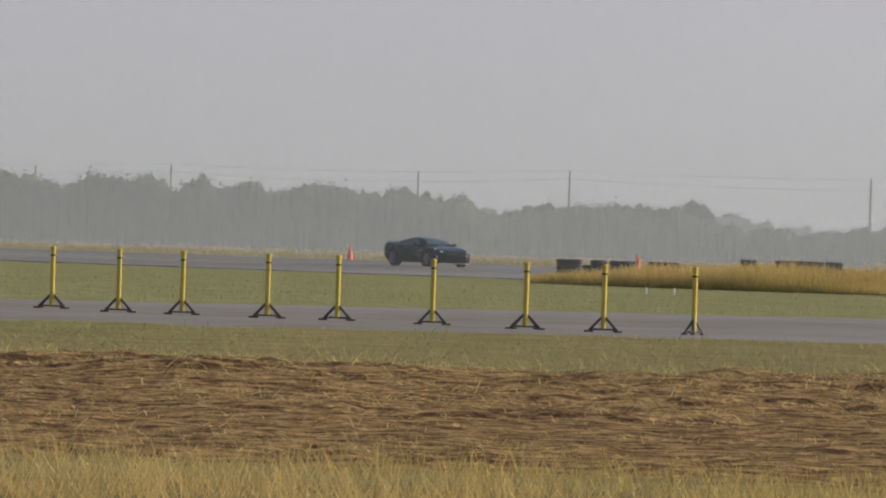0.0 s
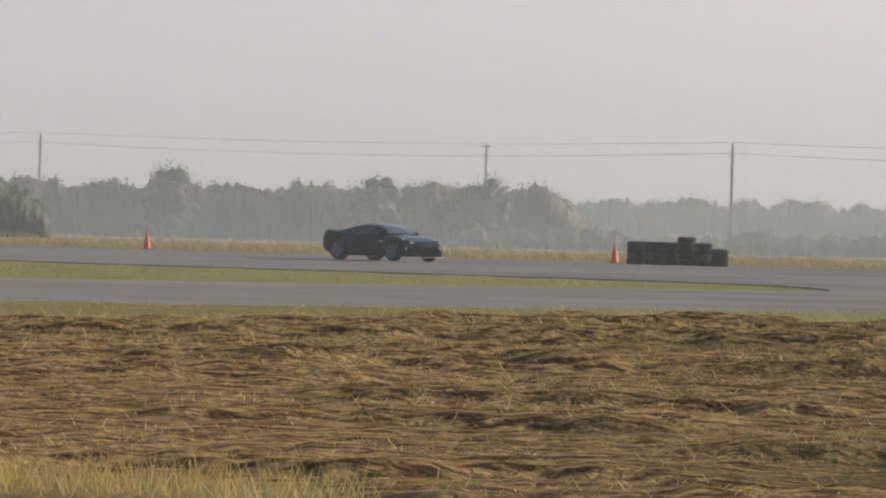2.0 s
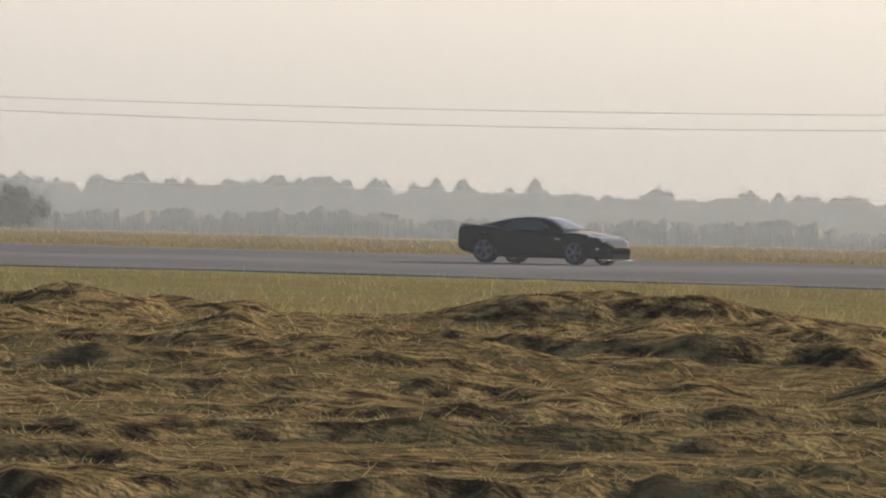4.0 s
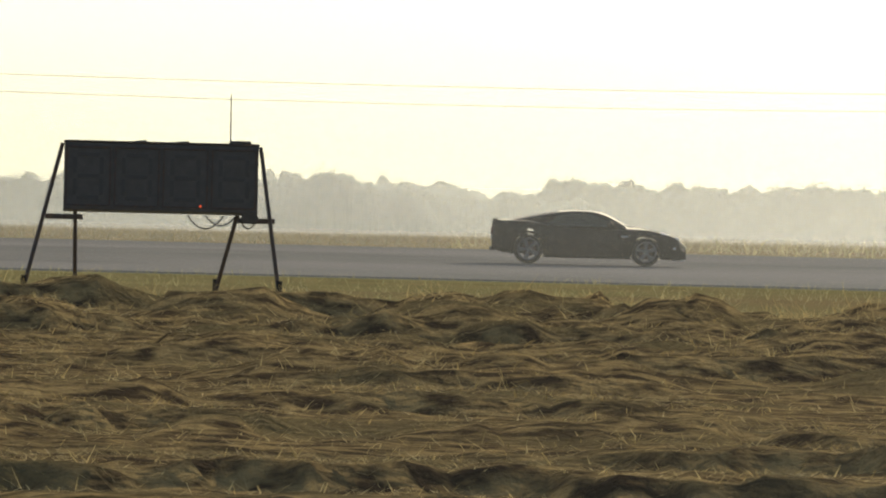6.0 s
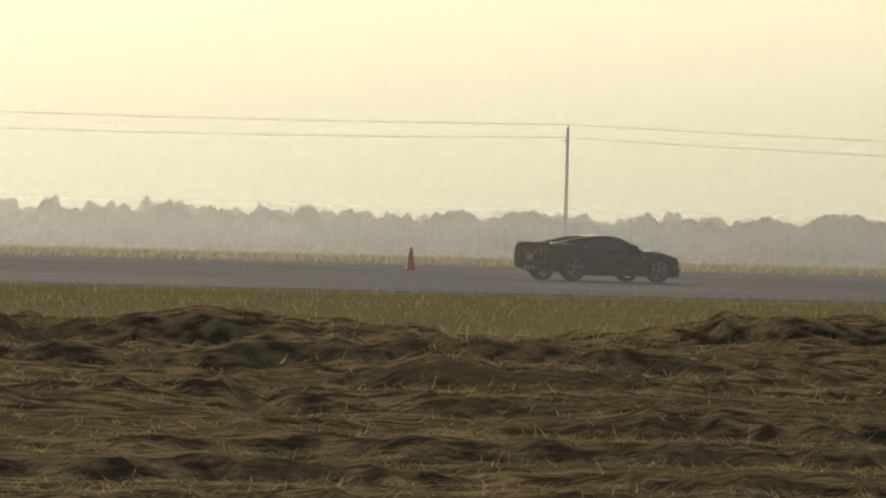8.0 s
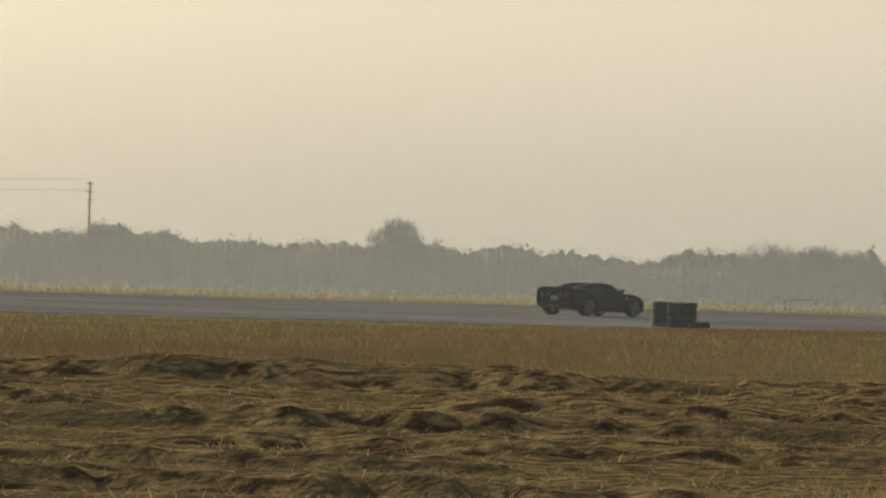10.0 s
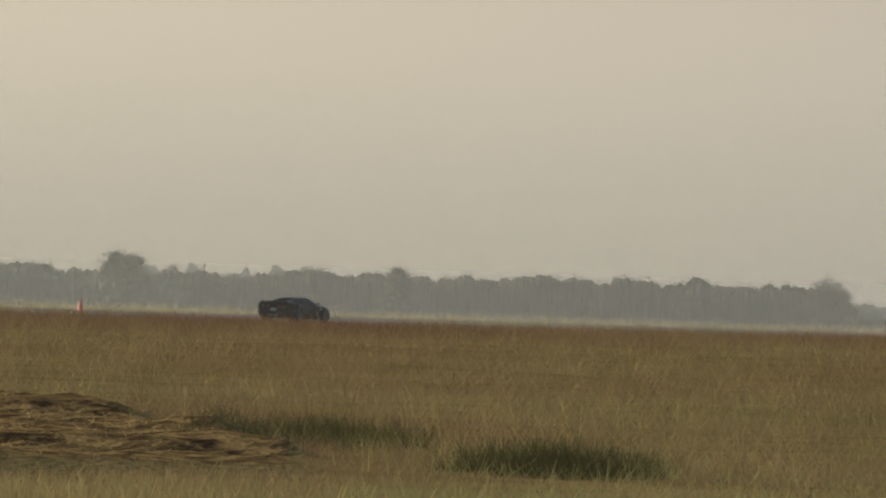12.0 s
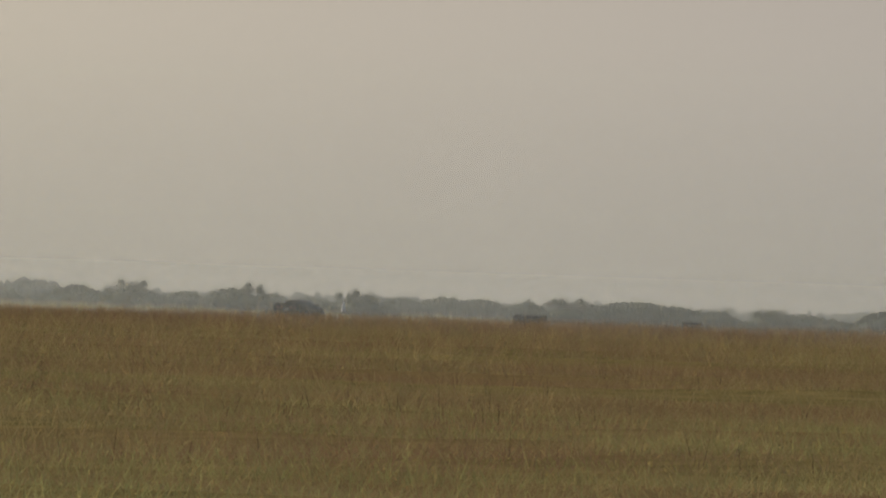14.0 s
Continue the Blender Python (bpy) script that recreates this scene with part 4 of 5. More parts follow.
def build_power_line():
    def pole(x, y, h, arm):
        p = tagged(new("utility_pole"), "weathered wooden utility pole carrying wires" if not arm else "weathered wooden utility pole with crossarms", "pole", "poles of the power line")
        bm = bmesh.new()
        tube(bm, (0, 0, -0.3), (0, 0, h), 0.17, 0.11, 10)
        part("shaft", bm, M_POLE, p)
        bm = bmesh.new()
        tube(bm, (0, 0, h), (0, 0, h + 0.22), 0.05, 0.04, 8)
        part("insulator", bm, M_GREYSHEET, p)
        bm = bmesh.new()
        box(bm, (0.5, 0.12, 0.10), Matrix.Translation((-0.15, 0, h - 0.95)), 0.01)
        part("bracket", bm, M_POLE, p)
        for k in range(arm):
            bm = bmesh.new()
            box(bm, (1.3 if arm == 1 else 0.9, 0.12, 0.12), Matrix.Translation((0, 0, h - 0.15 - 0.75 * k)), 0.01)
            part("crossarm", bm, M_POLE, p)
        p.matrix_world = stand(x, y, random.uniform(-6, 6))
        p.rotation_euler.x, p.rotation_euler.y = random.uniform(-0.006, 0.006), random.uniform(-0.008, 0.012) + (0.045 if x in (-52, 142) else 0)

    near = [-1028, -928, -840, -748, -655, -560, -464, -364, -260, -156, -52, 46, 142, 240, 340, 436, 521]
    for x in near:
        pole(x, 555, 9.6, 0)
    pole(611, 555, 9.6, 3)
    for x in (-961, -872, -781, -688):
        pole(x, 555, 9.3, 0)
    pole(-592, 555, 9.3, 1)
    for b in (-53.88, -39.78, -33.75, -44.0):
        pole(750 * math.tan(radians(b)), 750, 8.6, 0)
    spans = list(zip(near + [611], (near + [611])[1:]))
    for h, sag in ((9.85, 0.5), (8.9, 0.7)):
        bm = bmesh.new()
        for a, b in spans:
            pts = [Vector((a + (b - a) * k / 8, 555.0, h + 0.2 - sag * 4 * (k / 8) * (1 - k / 8))) for k in range(9)]
            for p, q in zip(pts, pts[1:]):
                tube(bm, p, q, 0.018, 0.018, 4)
        w = new("power_wire")
        tagged(w, "thin sagging overhead wire of the power line", "wire", "wires of the power line")
        part("strand", bm, M_WIRE, w)


def build_plank():
    pl = tagged(new("white_barrier"), "long low white board on short feet in the far grass", "barrier")
    bm = bmesh.new()
    box(bm, (2.3, 0.06, 0.16), Matrix.Translation((0, 0, 0.62)), 0.01)
    part("board", bm, M_WHITE, pl)
    for sx in (-0.9, 0.9):
        bm = bmesh.new()
        box(bm, (0.08, 0.10, 0.56), Matrix.Translation((sx, 0.08, 0.28)), 0.01)
        part("foot", bm, M_STEEL, pl)
    pl.matrix_world = stand(*place(52.36, 520), -52)
    first = tagged(new("boundary_stake"), "short white stake in the mown turf", "stake", "white stakes")
    bm = bmesh.new()
    tube(bm, (0, 0, 0), (0, 0, 0.20), 0.035, 0.03, 8)
    part("rod", bm, M_WHITE, first)
    first.matrix_world = stand(*place(-56.03, 272))
    copy_thing(first, stand(*place(-55.85, 270)))


build_plank()
build_posts()
build_cones()
build_tyres()
stakes()
build_frame_sign()
build_display()
build_power_line()


# ---- trees ----
RNG = np.random.default_rng(11)


def leaf_quads(pts, size):
    """Small bent leaf sprays at the points, turned at random."""
    n = len(pts)
    a = RNG.normal(size=(n, 3))
    a /= np.linalg.norm(a, axis=1)[:, None]
    b = np.cross(a, RNG.normal(size=(n, 3)))
    b /= np.linalg.norm(b, axis=1)[:, None]
    s = size * RNG.uniform(0.6, 1.4, (n, 1))
    v = np.stack([pts - a * s, pts + b * s * 0.45, pts + a * s, pts - b * s * 0.45], 1).reshape(-1, 3)
    f = np.arange(4 * n).reshape(n, 4)
    return v, f


def blob(rings=3, n=6):
    """Unit ball of few faces, as arrays of quads."""
    v, f = [], []
    for j in range(rings + 1):
        t = math.pi * (j + 0.06) / (rings + 0.12)
        for i in range(n):
            a = 2 * math.pi * i / n
            v.append((math.sin(t) * math.cos(a), math.sin(t) * math.sin(a), math.cos(t)))
    for j in range(rings):
        for i in range(n):
            f.append((n * j + i, n * j + (i + 1) % n, n * j + n + (i + 1) % n, n * j + n + i))
    return np.array(v), np.array(f)


BLOB, HEART = blob(), blob(6, 10)


def crown_arrays(h, w, n, size, low=0.08, lobes=7, core=0.66, small=1.0):
    """A lumpy crown of height h and width w: leaf sprays round dense knots of foliage."""
    pts, pieces = [], []
    if core:
        jit = 1 + 0.30 * (RNG.uniform(size=(len(HEART[0]), 1)) - 0.5)
        heart = np.array([w * 0.24, w * 0.24, h * 0.27])
        pieces.append((HEART[0] * jit * heart + np.array([0, 0, h * (0.38 + max(low, 0.0))]), HEART[1]))
        d = RNG.normal(size=(n // 3, 3))
        d /= np.linalg.norm(d, axis=1)[:, None]
        pts.append(d * heart * RNG.uniform(0.85, 1.45, (n // 3, 1)) + np.array([0, 0, h * (0.38 + max(low, 0.0))]))
    for k in range(lobes):
        zc = h * RNG.uniform(0.12, 0.86)
        if k < lobes // 3:
            zc = h * RNG.uniform(max(low, 0.0) + 0.08, 0.45)
        base = h * RNG.uniform(0.09, 0.19) * small
        spread = max(w * 0.5 * math.sqrt(max(0.05, 1 - (zc / h) ** 2)) - base * 0.6, 0.1)
        ang, rr = RNG.uniform(0, 2 * math.pi), spread * math.sqrt(RNG.uniform(0, 1))
        rad = np.array([base * RNG.uniform(1.0, 1.5), base * RNG.uniform(1.0, 1.5), base])
        c = np.array([rr * math.cos(ang), rr * math.sin(ang), min(zc, h - base)])
        m = max(4, n // lobes)
        d = RNG.normal(size=(m, 3))
        d /= np.linalg.norm(d, axis=1)[:, None]
        q = c + d * rad * (0.62 + 0.80 * RNG.uniform(0, 1, (m, 1)) ** 1.4)
        pts.append(q[q[:, 2] > low * h * 0.5])
        if core:
            jit = 1 + 0.22 * (RNG.uniform(size=(len(BLOB[0]), 1)) - 0.5)
            pieces.append((c + BLOB[0] * jit * rad * core, BLOB[1]))
    pieces.append(leaf_quads(np.concatenate(pts), size))
    return join(pieces)


def limb_arrays(a, b, r0, r1, n=5):
    a, b = np.asarray(a, float), np.asarray(b, float)
    d = (b - a) / max(np.linalg.norm(b - a), 1e-6)
    u = np.cross(d, (0.3, 0.9, 0.2))
    u /= np.linalg.norm(u)
    w = np.cross(d, u)
    ang = 2 * math.pi * np.arange(n) / n
    ring = np.cos(ang)[:, None] * u + np.sin(ang)[:, None] * w
    v = np.concatenate([a + ring * r0, b + ring * r1])
    j = np.arange(n)
    return v, np.stack([j, (j + 1) % n, (j + 1) % n + n, j + n], -1)


def join(pieces):
    vs, fs, k = [], [], 0
    for v, f in pieces:
        vs.append(v)
        fs.append(f + k)
        k += len(v)
    return np.concatenate(vs), np.concatenate(fs)


def branches(h, w, depth, leafy=0.0):
    """Trunk and forking limbs; returns arrays and the tips."""
    out, tips = [], []

    def grow(p, d, length, r, level):
        q = p + d * length
        out.append(limb_arrays(p, q, r, r * 0.68, 6 if level < 2 else 4))
        if level >= depth:
            tips.append(q)
            return
        for k in range(3 if level else 4):
            nd = d * 0.65 + RNG.normal(size=3) * 0.48 * np.array([w / h * 1.2, w / h * 1.2, 0.55])
            nd[2] += 0.06
            nd /= np.linalg.norm(nd)
            grow(q, nd, length * RNG.uniform(0.62, 0.82), r * 0.62, level + 1)

    grow(np.array([0, 0, -0.1]), np.array([0.04, 0, 1.0]), h * 0.26, 0.030 * h, 0)
    return join(out), tips


def tree(bearing, dist, h, w, kind, label):
    """One tree or bush with trunk and crown."""
    x, y = place(bearing, dist)
    bush = kind == "bush"
    t = tagged(new("bush" if bush else "tree"), label, "bush" if bush else "tree")
    (bv, bf), tips = branches(h, w, 4 if kind == "bare" else 3)
    top = max(p[2] for p in tips)
    wide = max(math.hypot(p[0], p[1]) for p in tips)
    k = np.array([w * 0.46 / wide, w * 0.46 / wide, h * (0.93 if kind == "bare" else 0.85) / max(top, 0.1)])
    ob = new("trunk", mesh_of("trunk", bv * k, bf, M_BARK, True))
    ob.parent = t
    if kind == "bare":
        tp = np.array(tips) * k
        a, q = RNG.uniform(0, 2 * math.pi, 380), np.sqrt(RNG.uniform(0, 1, 380))
        dome = np.stack([0.48 * w * q * np.cos(a), 0.48 * w * q * np.sin(a), h * (0.10 + 0.86 * np.sqrt(1 - q ** 2) * RNG.uniform(0.25, 1.0, 380) ** 0.6)], -1)
        tp = np.concatenate([tp, dome])
        twig = []
        forks = np.array(tips) * k
        for p in dome:
            near = forks[np.argmin(np.linalg.norm(forks - p * np.array([0.8, 0.8, 0.85]), axis=1))]
            bow = (near + p) / 2 + RNG.normal(size=3) * 0.05 * h
            twig.append(limb_arrays(near, bow, 0.007 * h, 0.005 * h, 3))
            twig.append(limb_arrays(bow, p, 0.005 * h, 0.003 * h, 3))
        for p in tp:
            for _ in range(4):
                d = RNG.normal(size=3) * 0.6 + np.array([0, 0, 0.25])
                twig.append(limb_arrays(p, p + d * 0.08 * h, 0.003 * h, 0.0016 * h, 3))
        v, f = join(twig)
        ob = new("twigs", mesh_of("twigs", v, f, M_BARK))
        ob.parent = t
        tp = np.repeat(tp, 2, axis=0)
        pts = tp + RNG.normal(size=(len(tp), 3)) * 0.04 * h
        v, f = leaf_quads(pts, 0.05 + 0.006 * h)
    else:
        extra = np.array(tips) * k
        extra = np.repeat(extra, 8, axis=0) + RNG.normal(size=(8 * len(extra), 3)) * 0.05 * h
        v, f = join([crown_arrays(h, w, 3200, 0.04 + 0.012 * h, 0.0 if bush else 0.08, 26, 0.62, 1.0), leaf_quads(extra, 0.05 + 0.010 * h)])
    ob = new("crown", mesh_of("crown", v, f, M_LEAF_DRY if kind == "bare" else M_LEAF, True))
    ob.parent = t
    t.matrix_world = stand(x, y, RNG.uniform(0, 360), -0.6 if h < 2 and not bush else 0.0)


def grove(b0, b1, dist, top_px, vary, leaf, label, depth=25.0, dense=1.0, lump=1.0):
    """A belt of scrubby trees between two bearings: a dense body, and leaf sprays that make its ragged outline.
    top_px: rise over eye level in 1/15697 of the distance."""
    seed = int(RNG.integers(1, 9999))
    mean = top_px * dist / 15697 + 0.6
    b0, b1 = b0 - math.degrees(0.6 * mean / dist), b1 + math.degrees(0.6 * mean / dist)
    length = math.radians(b1 - b0) * dist

    def crowns(s, d):
        """0 to 1: rounded tree tops standing side by side."""
        cw = mean * 1.05 * lump
        cell, row = np.floor(s / cw), np.floor(d / (depth * 0.34))
        best = np.zeros(np.shape(s))
        for k in (-1, 0, 1):
            c = cell + k
            mid = (c + 0.15 + 0.7 * vnoise(c + 0.0, row * 5.0, seed + 5)) * cw
            half = cw * (0.55 + 0.65 * vnoise(c + 0.0, row * 5.0, seed + 6))
            tall = 0.45 + 0.55 * vnoise(c + 0.0, row * 5.0, seed + 7)
            best = np.maximum(best, tall * np.sqrt(np.clip(1 - ((s - mid) / half) ** 2, 0, 1)))
        return best

    def top(s, d, ragged=1.0):
        """Height of the wood at s metres along and d metres into the belt."""
        tree = crowns(s, d)
        clump = vnoise(s / (mean * 0.38 * lump), d / 25.0, seed + 1)
        slow = vnoise(s / (mean * 5.0), d / 60.0, seed + 2)
        fine = vnoise(s / (0.10 * mean), d / 15.0, seed + 3)
        leafy = vnoise(s / (0.05 * mean), d / 9.0, seed + 4)
        k = 1 + vary * (1.6 * (tree - 0.70) + 1.0 * (clump - 0.5) + 0.9 * (slow - 0.5)) + ragged * (0.16 * (fine - 0.5) + 0.09 * (leafy - 0.5))
        ends = np.clip(np.minimum(s, length - s) / (mean * 1.1) * (0.5 + tree) + 0.15, 0.15, 1)
        return mean * np.clip(k, 0.25, 1.6) * ends ** 0.6

    def at(s, d, z):
        b = radians(b0) + s / dist
        r = dist + d
        x, y = r * np.sin(b), r * np.cos(b)
        return np.stack([x, y, lie(x, y) - 0.1 + z], -1)

    # body: a humped wall
    s = np.linspace(0, length, max(8, int(length / ((0.03 if dist < 1000 else 0.07) * mean))))
    prof = ((0.0, 0.0), (0.02, 0.30), (0.05, 0.55), (0.12, 0.74), (0.25, 0.88), (0.335, 0.93), (0.345, 0.93), (0.7, 0.90), (1.0, 0.5))
    grid = np.stack([at(s, depth * q + RNG.uniform(-0.5, 0.5, len(s)), top(s, np.full(len(s), depth * q), 1.0 if q > 0.3 else 0.0) * f * (1 + 0.10 * (RNG.uniform(0, 1, len(s)) - 0.5) * (q < 0.3))) for q, f in prof])
    n = len(s)
    i = np.arange(len(prof) - 1)[:, None] * n
    j = np.arange(n - 1)[None, :]
    faces = np.stack([i + j, i + j + 1, i + n + j + 1, i + n + j], -1).reshape(-1, 4)
    # sprays
    count = int(length * mean * 26 * dense * min(1.0, (700 / dist)) ** 2)
    s, d = RNG.uniform(0, length, count), depth * RNG.uniform(-0.02, 0.75, count) ** 1.0
    t = top(s, d)
    z = t * (1.0 - 0.20 * RNG.uniform(0, 1, count)) * (1 - 0.75 * (RNG.uniform(0, 1, count) < 0.42) * RNG.uniform(0, 1, count))
    d = np.where(z < 0.6 * t, RNG.uniform(-0.06, 0.10, count) * depth, d)
    spray = leaf_quads(at(s, d, z), 0.045 + 0.00012 * dist)
    v, f = join([(grid.reshape(-1, 3), faces), spray])
    ob = new("far_woods", mesh_of("far_woods", v, f, leaf, True))
    tagged(ob, label, "woods", kind="stuff")


GREEN, DRY = "hazy belt of scrubby green trees beyond the airfield", "hazy belt of brownish autumn trees beyond the airfield"
# far ridges of wood
grove(-62, -20, 1350, 58, 0.5, M_LEAF_DRY, GREEN, 80, 0.3, 0.7)
grove(-37.5, -20, 1250, 74, 0.45, M_LEAF_DRY, GREEN, 60, 0.3, 0.7)
grove(-20, 30, 1300, 68, 0.5, M_LEAF_DRY, GREEN, 80, 0.3, 0.7)
grove(30, 63, 1350, 55, 0.5, M_LEAF_DRY, DRY, 80, 0.3, 0.7)
grove(63, 73, 1500, 20, 0.5, M_LEAF, GREEN, 80, 0.3, 0.7)
# nearer belts
grove(-62, -58.8, 850, 116, 0.3, M_LEAF, GREEN)
grove(-59.0, -57.2, 850, 103, 0.28, M_LEAF, GREEN)
grove(-57.3, -55.7, 850, 92, 0.3, M_LEAF, GREEN)
grove(-55.7, -53.9, 850, 52, 0.35, M_LEAF, GREEN)
grove(-53.45, -50.55, 510, 153, 0.10, M_LEAF, "dense dark green thicket of scrub trees", 20, 2.2, 1.3)
grove(-51.0, -49.95, 500, 118, 0.25, M_LEAF, "dense dark green thicket of scrub trees", 16, 2.2, 1.2)
grove(-50.0, -46.4, 760, 92, 0.25, M_LEAF_DRY, DRY)
grove(-46.4, -43.4, 900, 76, 0.28, M_LEAF_DRY, DRY)
grove(-43.3, -41.9, 820, 82, 0.25, M_LEAF, GREEN)
grove(-42.0, -38.3, 950, 58, 0.4, M_LEAF, GREEN)
grove(-42.8, -42.1, 700, 84, 0.2, M_LEAF, GREEN)
grove(-47.0, -20, 620, 24, 0.5, M_LEAF_DRY, "low brown scrub along the far field edge", 25, 0.8)
grove(-20, -8.4, 800, 70, 0.4, M_LEAF_DRY, DRY, 40, 0.8)
grove(-6.8, -3.6, 640, 108, 0.25, M_LEAF, GREEN)
grove(-3.9, -0.9, 1000, 70, 0.3, M_LEAF, GREEN)
grove(-1.3, -0.3, 800, 86, 0.4, M_LEAF, GREEN)
grove(-0.6, 0.9, 950, 60, 0.35, M_LEAF, GREEN)
grove(0.6, 3.6, 1000, 84, 0.25, M_LEAF, GREEN)
grove(5.2, 6.5, 700, 108, 0.15, M_LEAF, GREEN)
grove(6.5, 13.2, 900, 62, 0.45, M_LEAF_DRY, DRY)
grove(13.2, 43, 800, 58, 0.5, M_LEAF_DRY, DRY, 60, 0.8)
grove(42, 46.4, 640, 100, 0.22, M_LEAF, DRY)
grove(46.4, 49.8, 660, 84, 0.25, M_LEAF_DRY, DRY)
grove(49.8, 52.8, 680, 84, 0.28, M_LEAF_DRY, DRY)
grove(52.8, 57.3, 700, 66, 0.3, M_LEAF_DRY, DRY)
grove(57.3, 60.8, 740, 62, 0.28, M_LEAF, DRY)
grove(60.8, 65.1, 780, 60, 0.28, M_LEAF_DRY, DRY)
grove(65.1, 66.3, 800, 34, 0.3, M_LEAF, GREEN)
grove(65.8, 73.2, 700, 20, 0.6, M_LEAF, GREEN, 14, 1.5, 3.0)
# single trees that stand out: bearing, distance, height, width
for b, d, h, w, kind, label in (
        (-54.25, 700, 4.8, 6.0, "leafy", "small round tree standing alone in the haze"),
        (-53.55, 490, 3.4, 3.4, "leafy", "dark scrub tree at the thicket's edge"),
        (-48.87, 720, 6.2, 6.0, "leafy", "taller tree rising out of the belt"),
        (-47.55, 740, 6.0, 6.6, "leafy", "taller tree rising out of the belt"),
        (-46.9, 690, 5.9, 8.0, "leafy", "broad hazy tree beside the power line"),
        (-43.8, 760, 5.1, 9.0, "leafy", "broad hazy tree behind the runway"),
        (-37.42, 600, 4.3, 4.6, "leafy", "small wind-bent tree in the haze"),
        (-37.12, 605, 3.6, 4.2, "leafy", "small wind-bent tree in the haze"),
        (-36.85, 610, 3.9, 4.0, "leafy", "small wind-bent tree in the haze"),
        (-33.55, 600, 2.7, 3.2, "bush", "round dark bush beyond the runway"),
        (-32.6, 590, 3.3, 5.0, "bush", "wide dark bush beyond the runway"),
        (-5.1, 560, 5.6, 5.0, "leafy", "airy tree against the bright sky"),
        (-4.3, 570, 5.8, 6.0, "leafy", "airy tree against the bright sky"),
        (-3.45, 610, 4.3, 10.0, "bush", "wide rounded bush in the backlight"),
        (8.05, 610, 4.2, 8.4, "bush", "spiky rounded bush in the backlight"),
        (15.05, 640, 5.4, 4.8, "leafy", "round-headed tree in the pale haze"),
        (15.5, 605, 3.8, 7.1, "bush", "wide bush beyond the runway"),
        (16.9, 605, 3.3, 4.6, "bush", "round bush beyond the runway"),
        (17.75, 604, 6.5, 12.4, "bare", "wide bare-branched tree against the bright sky"),
        (19.05, 605, 3.0, 5.0, "bush", "dark bush beyond the runway"),
        (20.5, 605, 5.3, 8.1, "bare", "bare-branched tree in the haze"),
        (42.4, 162, 1.95, 2.0, "bare", "twiggy half-bare bush standing in the hay field"),
        (43.4, 640, 7.2, 8.0, "leafy", "broad tree rising out of the belt"),
        (44.9, 640, 7.0, 9.0, "leafy", "broad leafy tree rising out of the belt"),
        (45.75, 600, 6.9, 7.6, "bare", "rounded tree with bare open branches"),
        (47.8, 640, 4.8, 5.0, "bare", "bare tree beside the utility pole"),
        (49.75, 660, 6.0, 5.0, "bare", "open-branched tree in the belt"),
        (52.1, 660, 5.0, 5.6, "bare", "open-branched tree in the belt"),
        (52.5, 670, 4.9, 4.6, "bare", "open-branched tree in the belt"),
        (53.95, 520, 4.1, 5.2, "leafy", "dark dense tree before the belt"),
        (55.35, 680, 4.7, 4.4, "leafy", "small tree rising out of the belt"),
        (56.25, 700, 4.6, 4.0, "leafy", "small tree rising out of the belt"),
        (58.9, 680, 4.3, 3.6, "leafy", "dark spreading tree in the belt"),
        (60.55, 700, 5.1, 5.0, "leafy", "round tree rising out of the belt"),
        (62.3, 720, 4.2, 3.0, "leafy", "small round tree in the belt"),
        (65.1, 640, 4.0, 4.2, "bare", "lone open-crowned tree at the end of the belt"),
        (66.75, 640, 2.3, 4.8, "bush", "low rounded thicket on the horizon"),
        (67.5, 640, 2.3, 5.2, "bush", "low rounded thicket on the horizon"),
        (68.28, 640, 2.2, 6.4, "bush", "low rounded thicket on the horizon"),
        (69.6, 680, 2.1, 5.4, "bush", "low rounded thicket on the horizon"),
        (70.9, 690, 1.9, 5.0, "bush", "low rounded thicket on the horizon")):
    tree(b, d, h, w, kind, label)


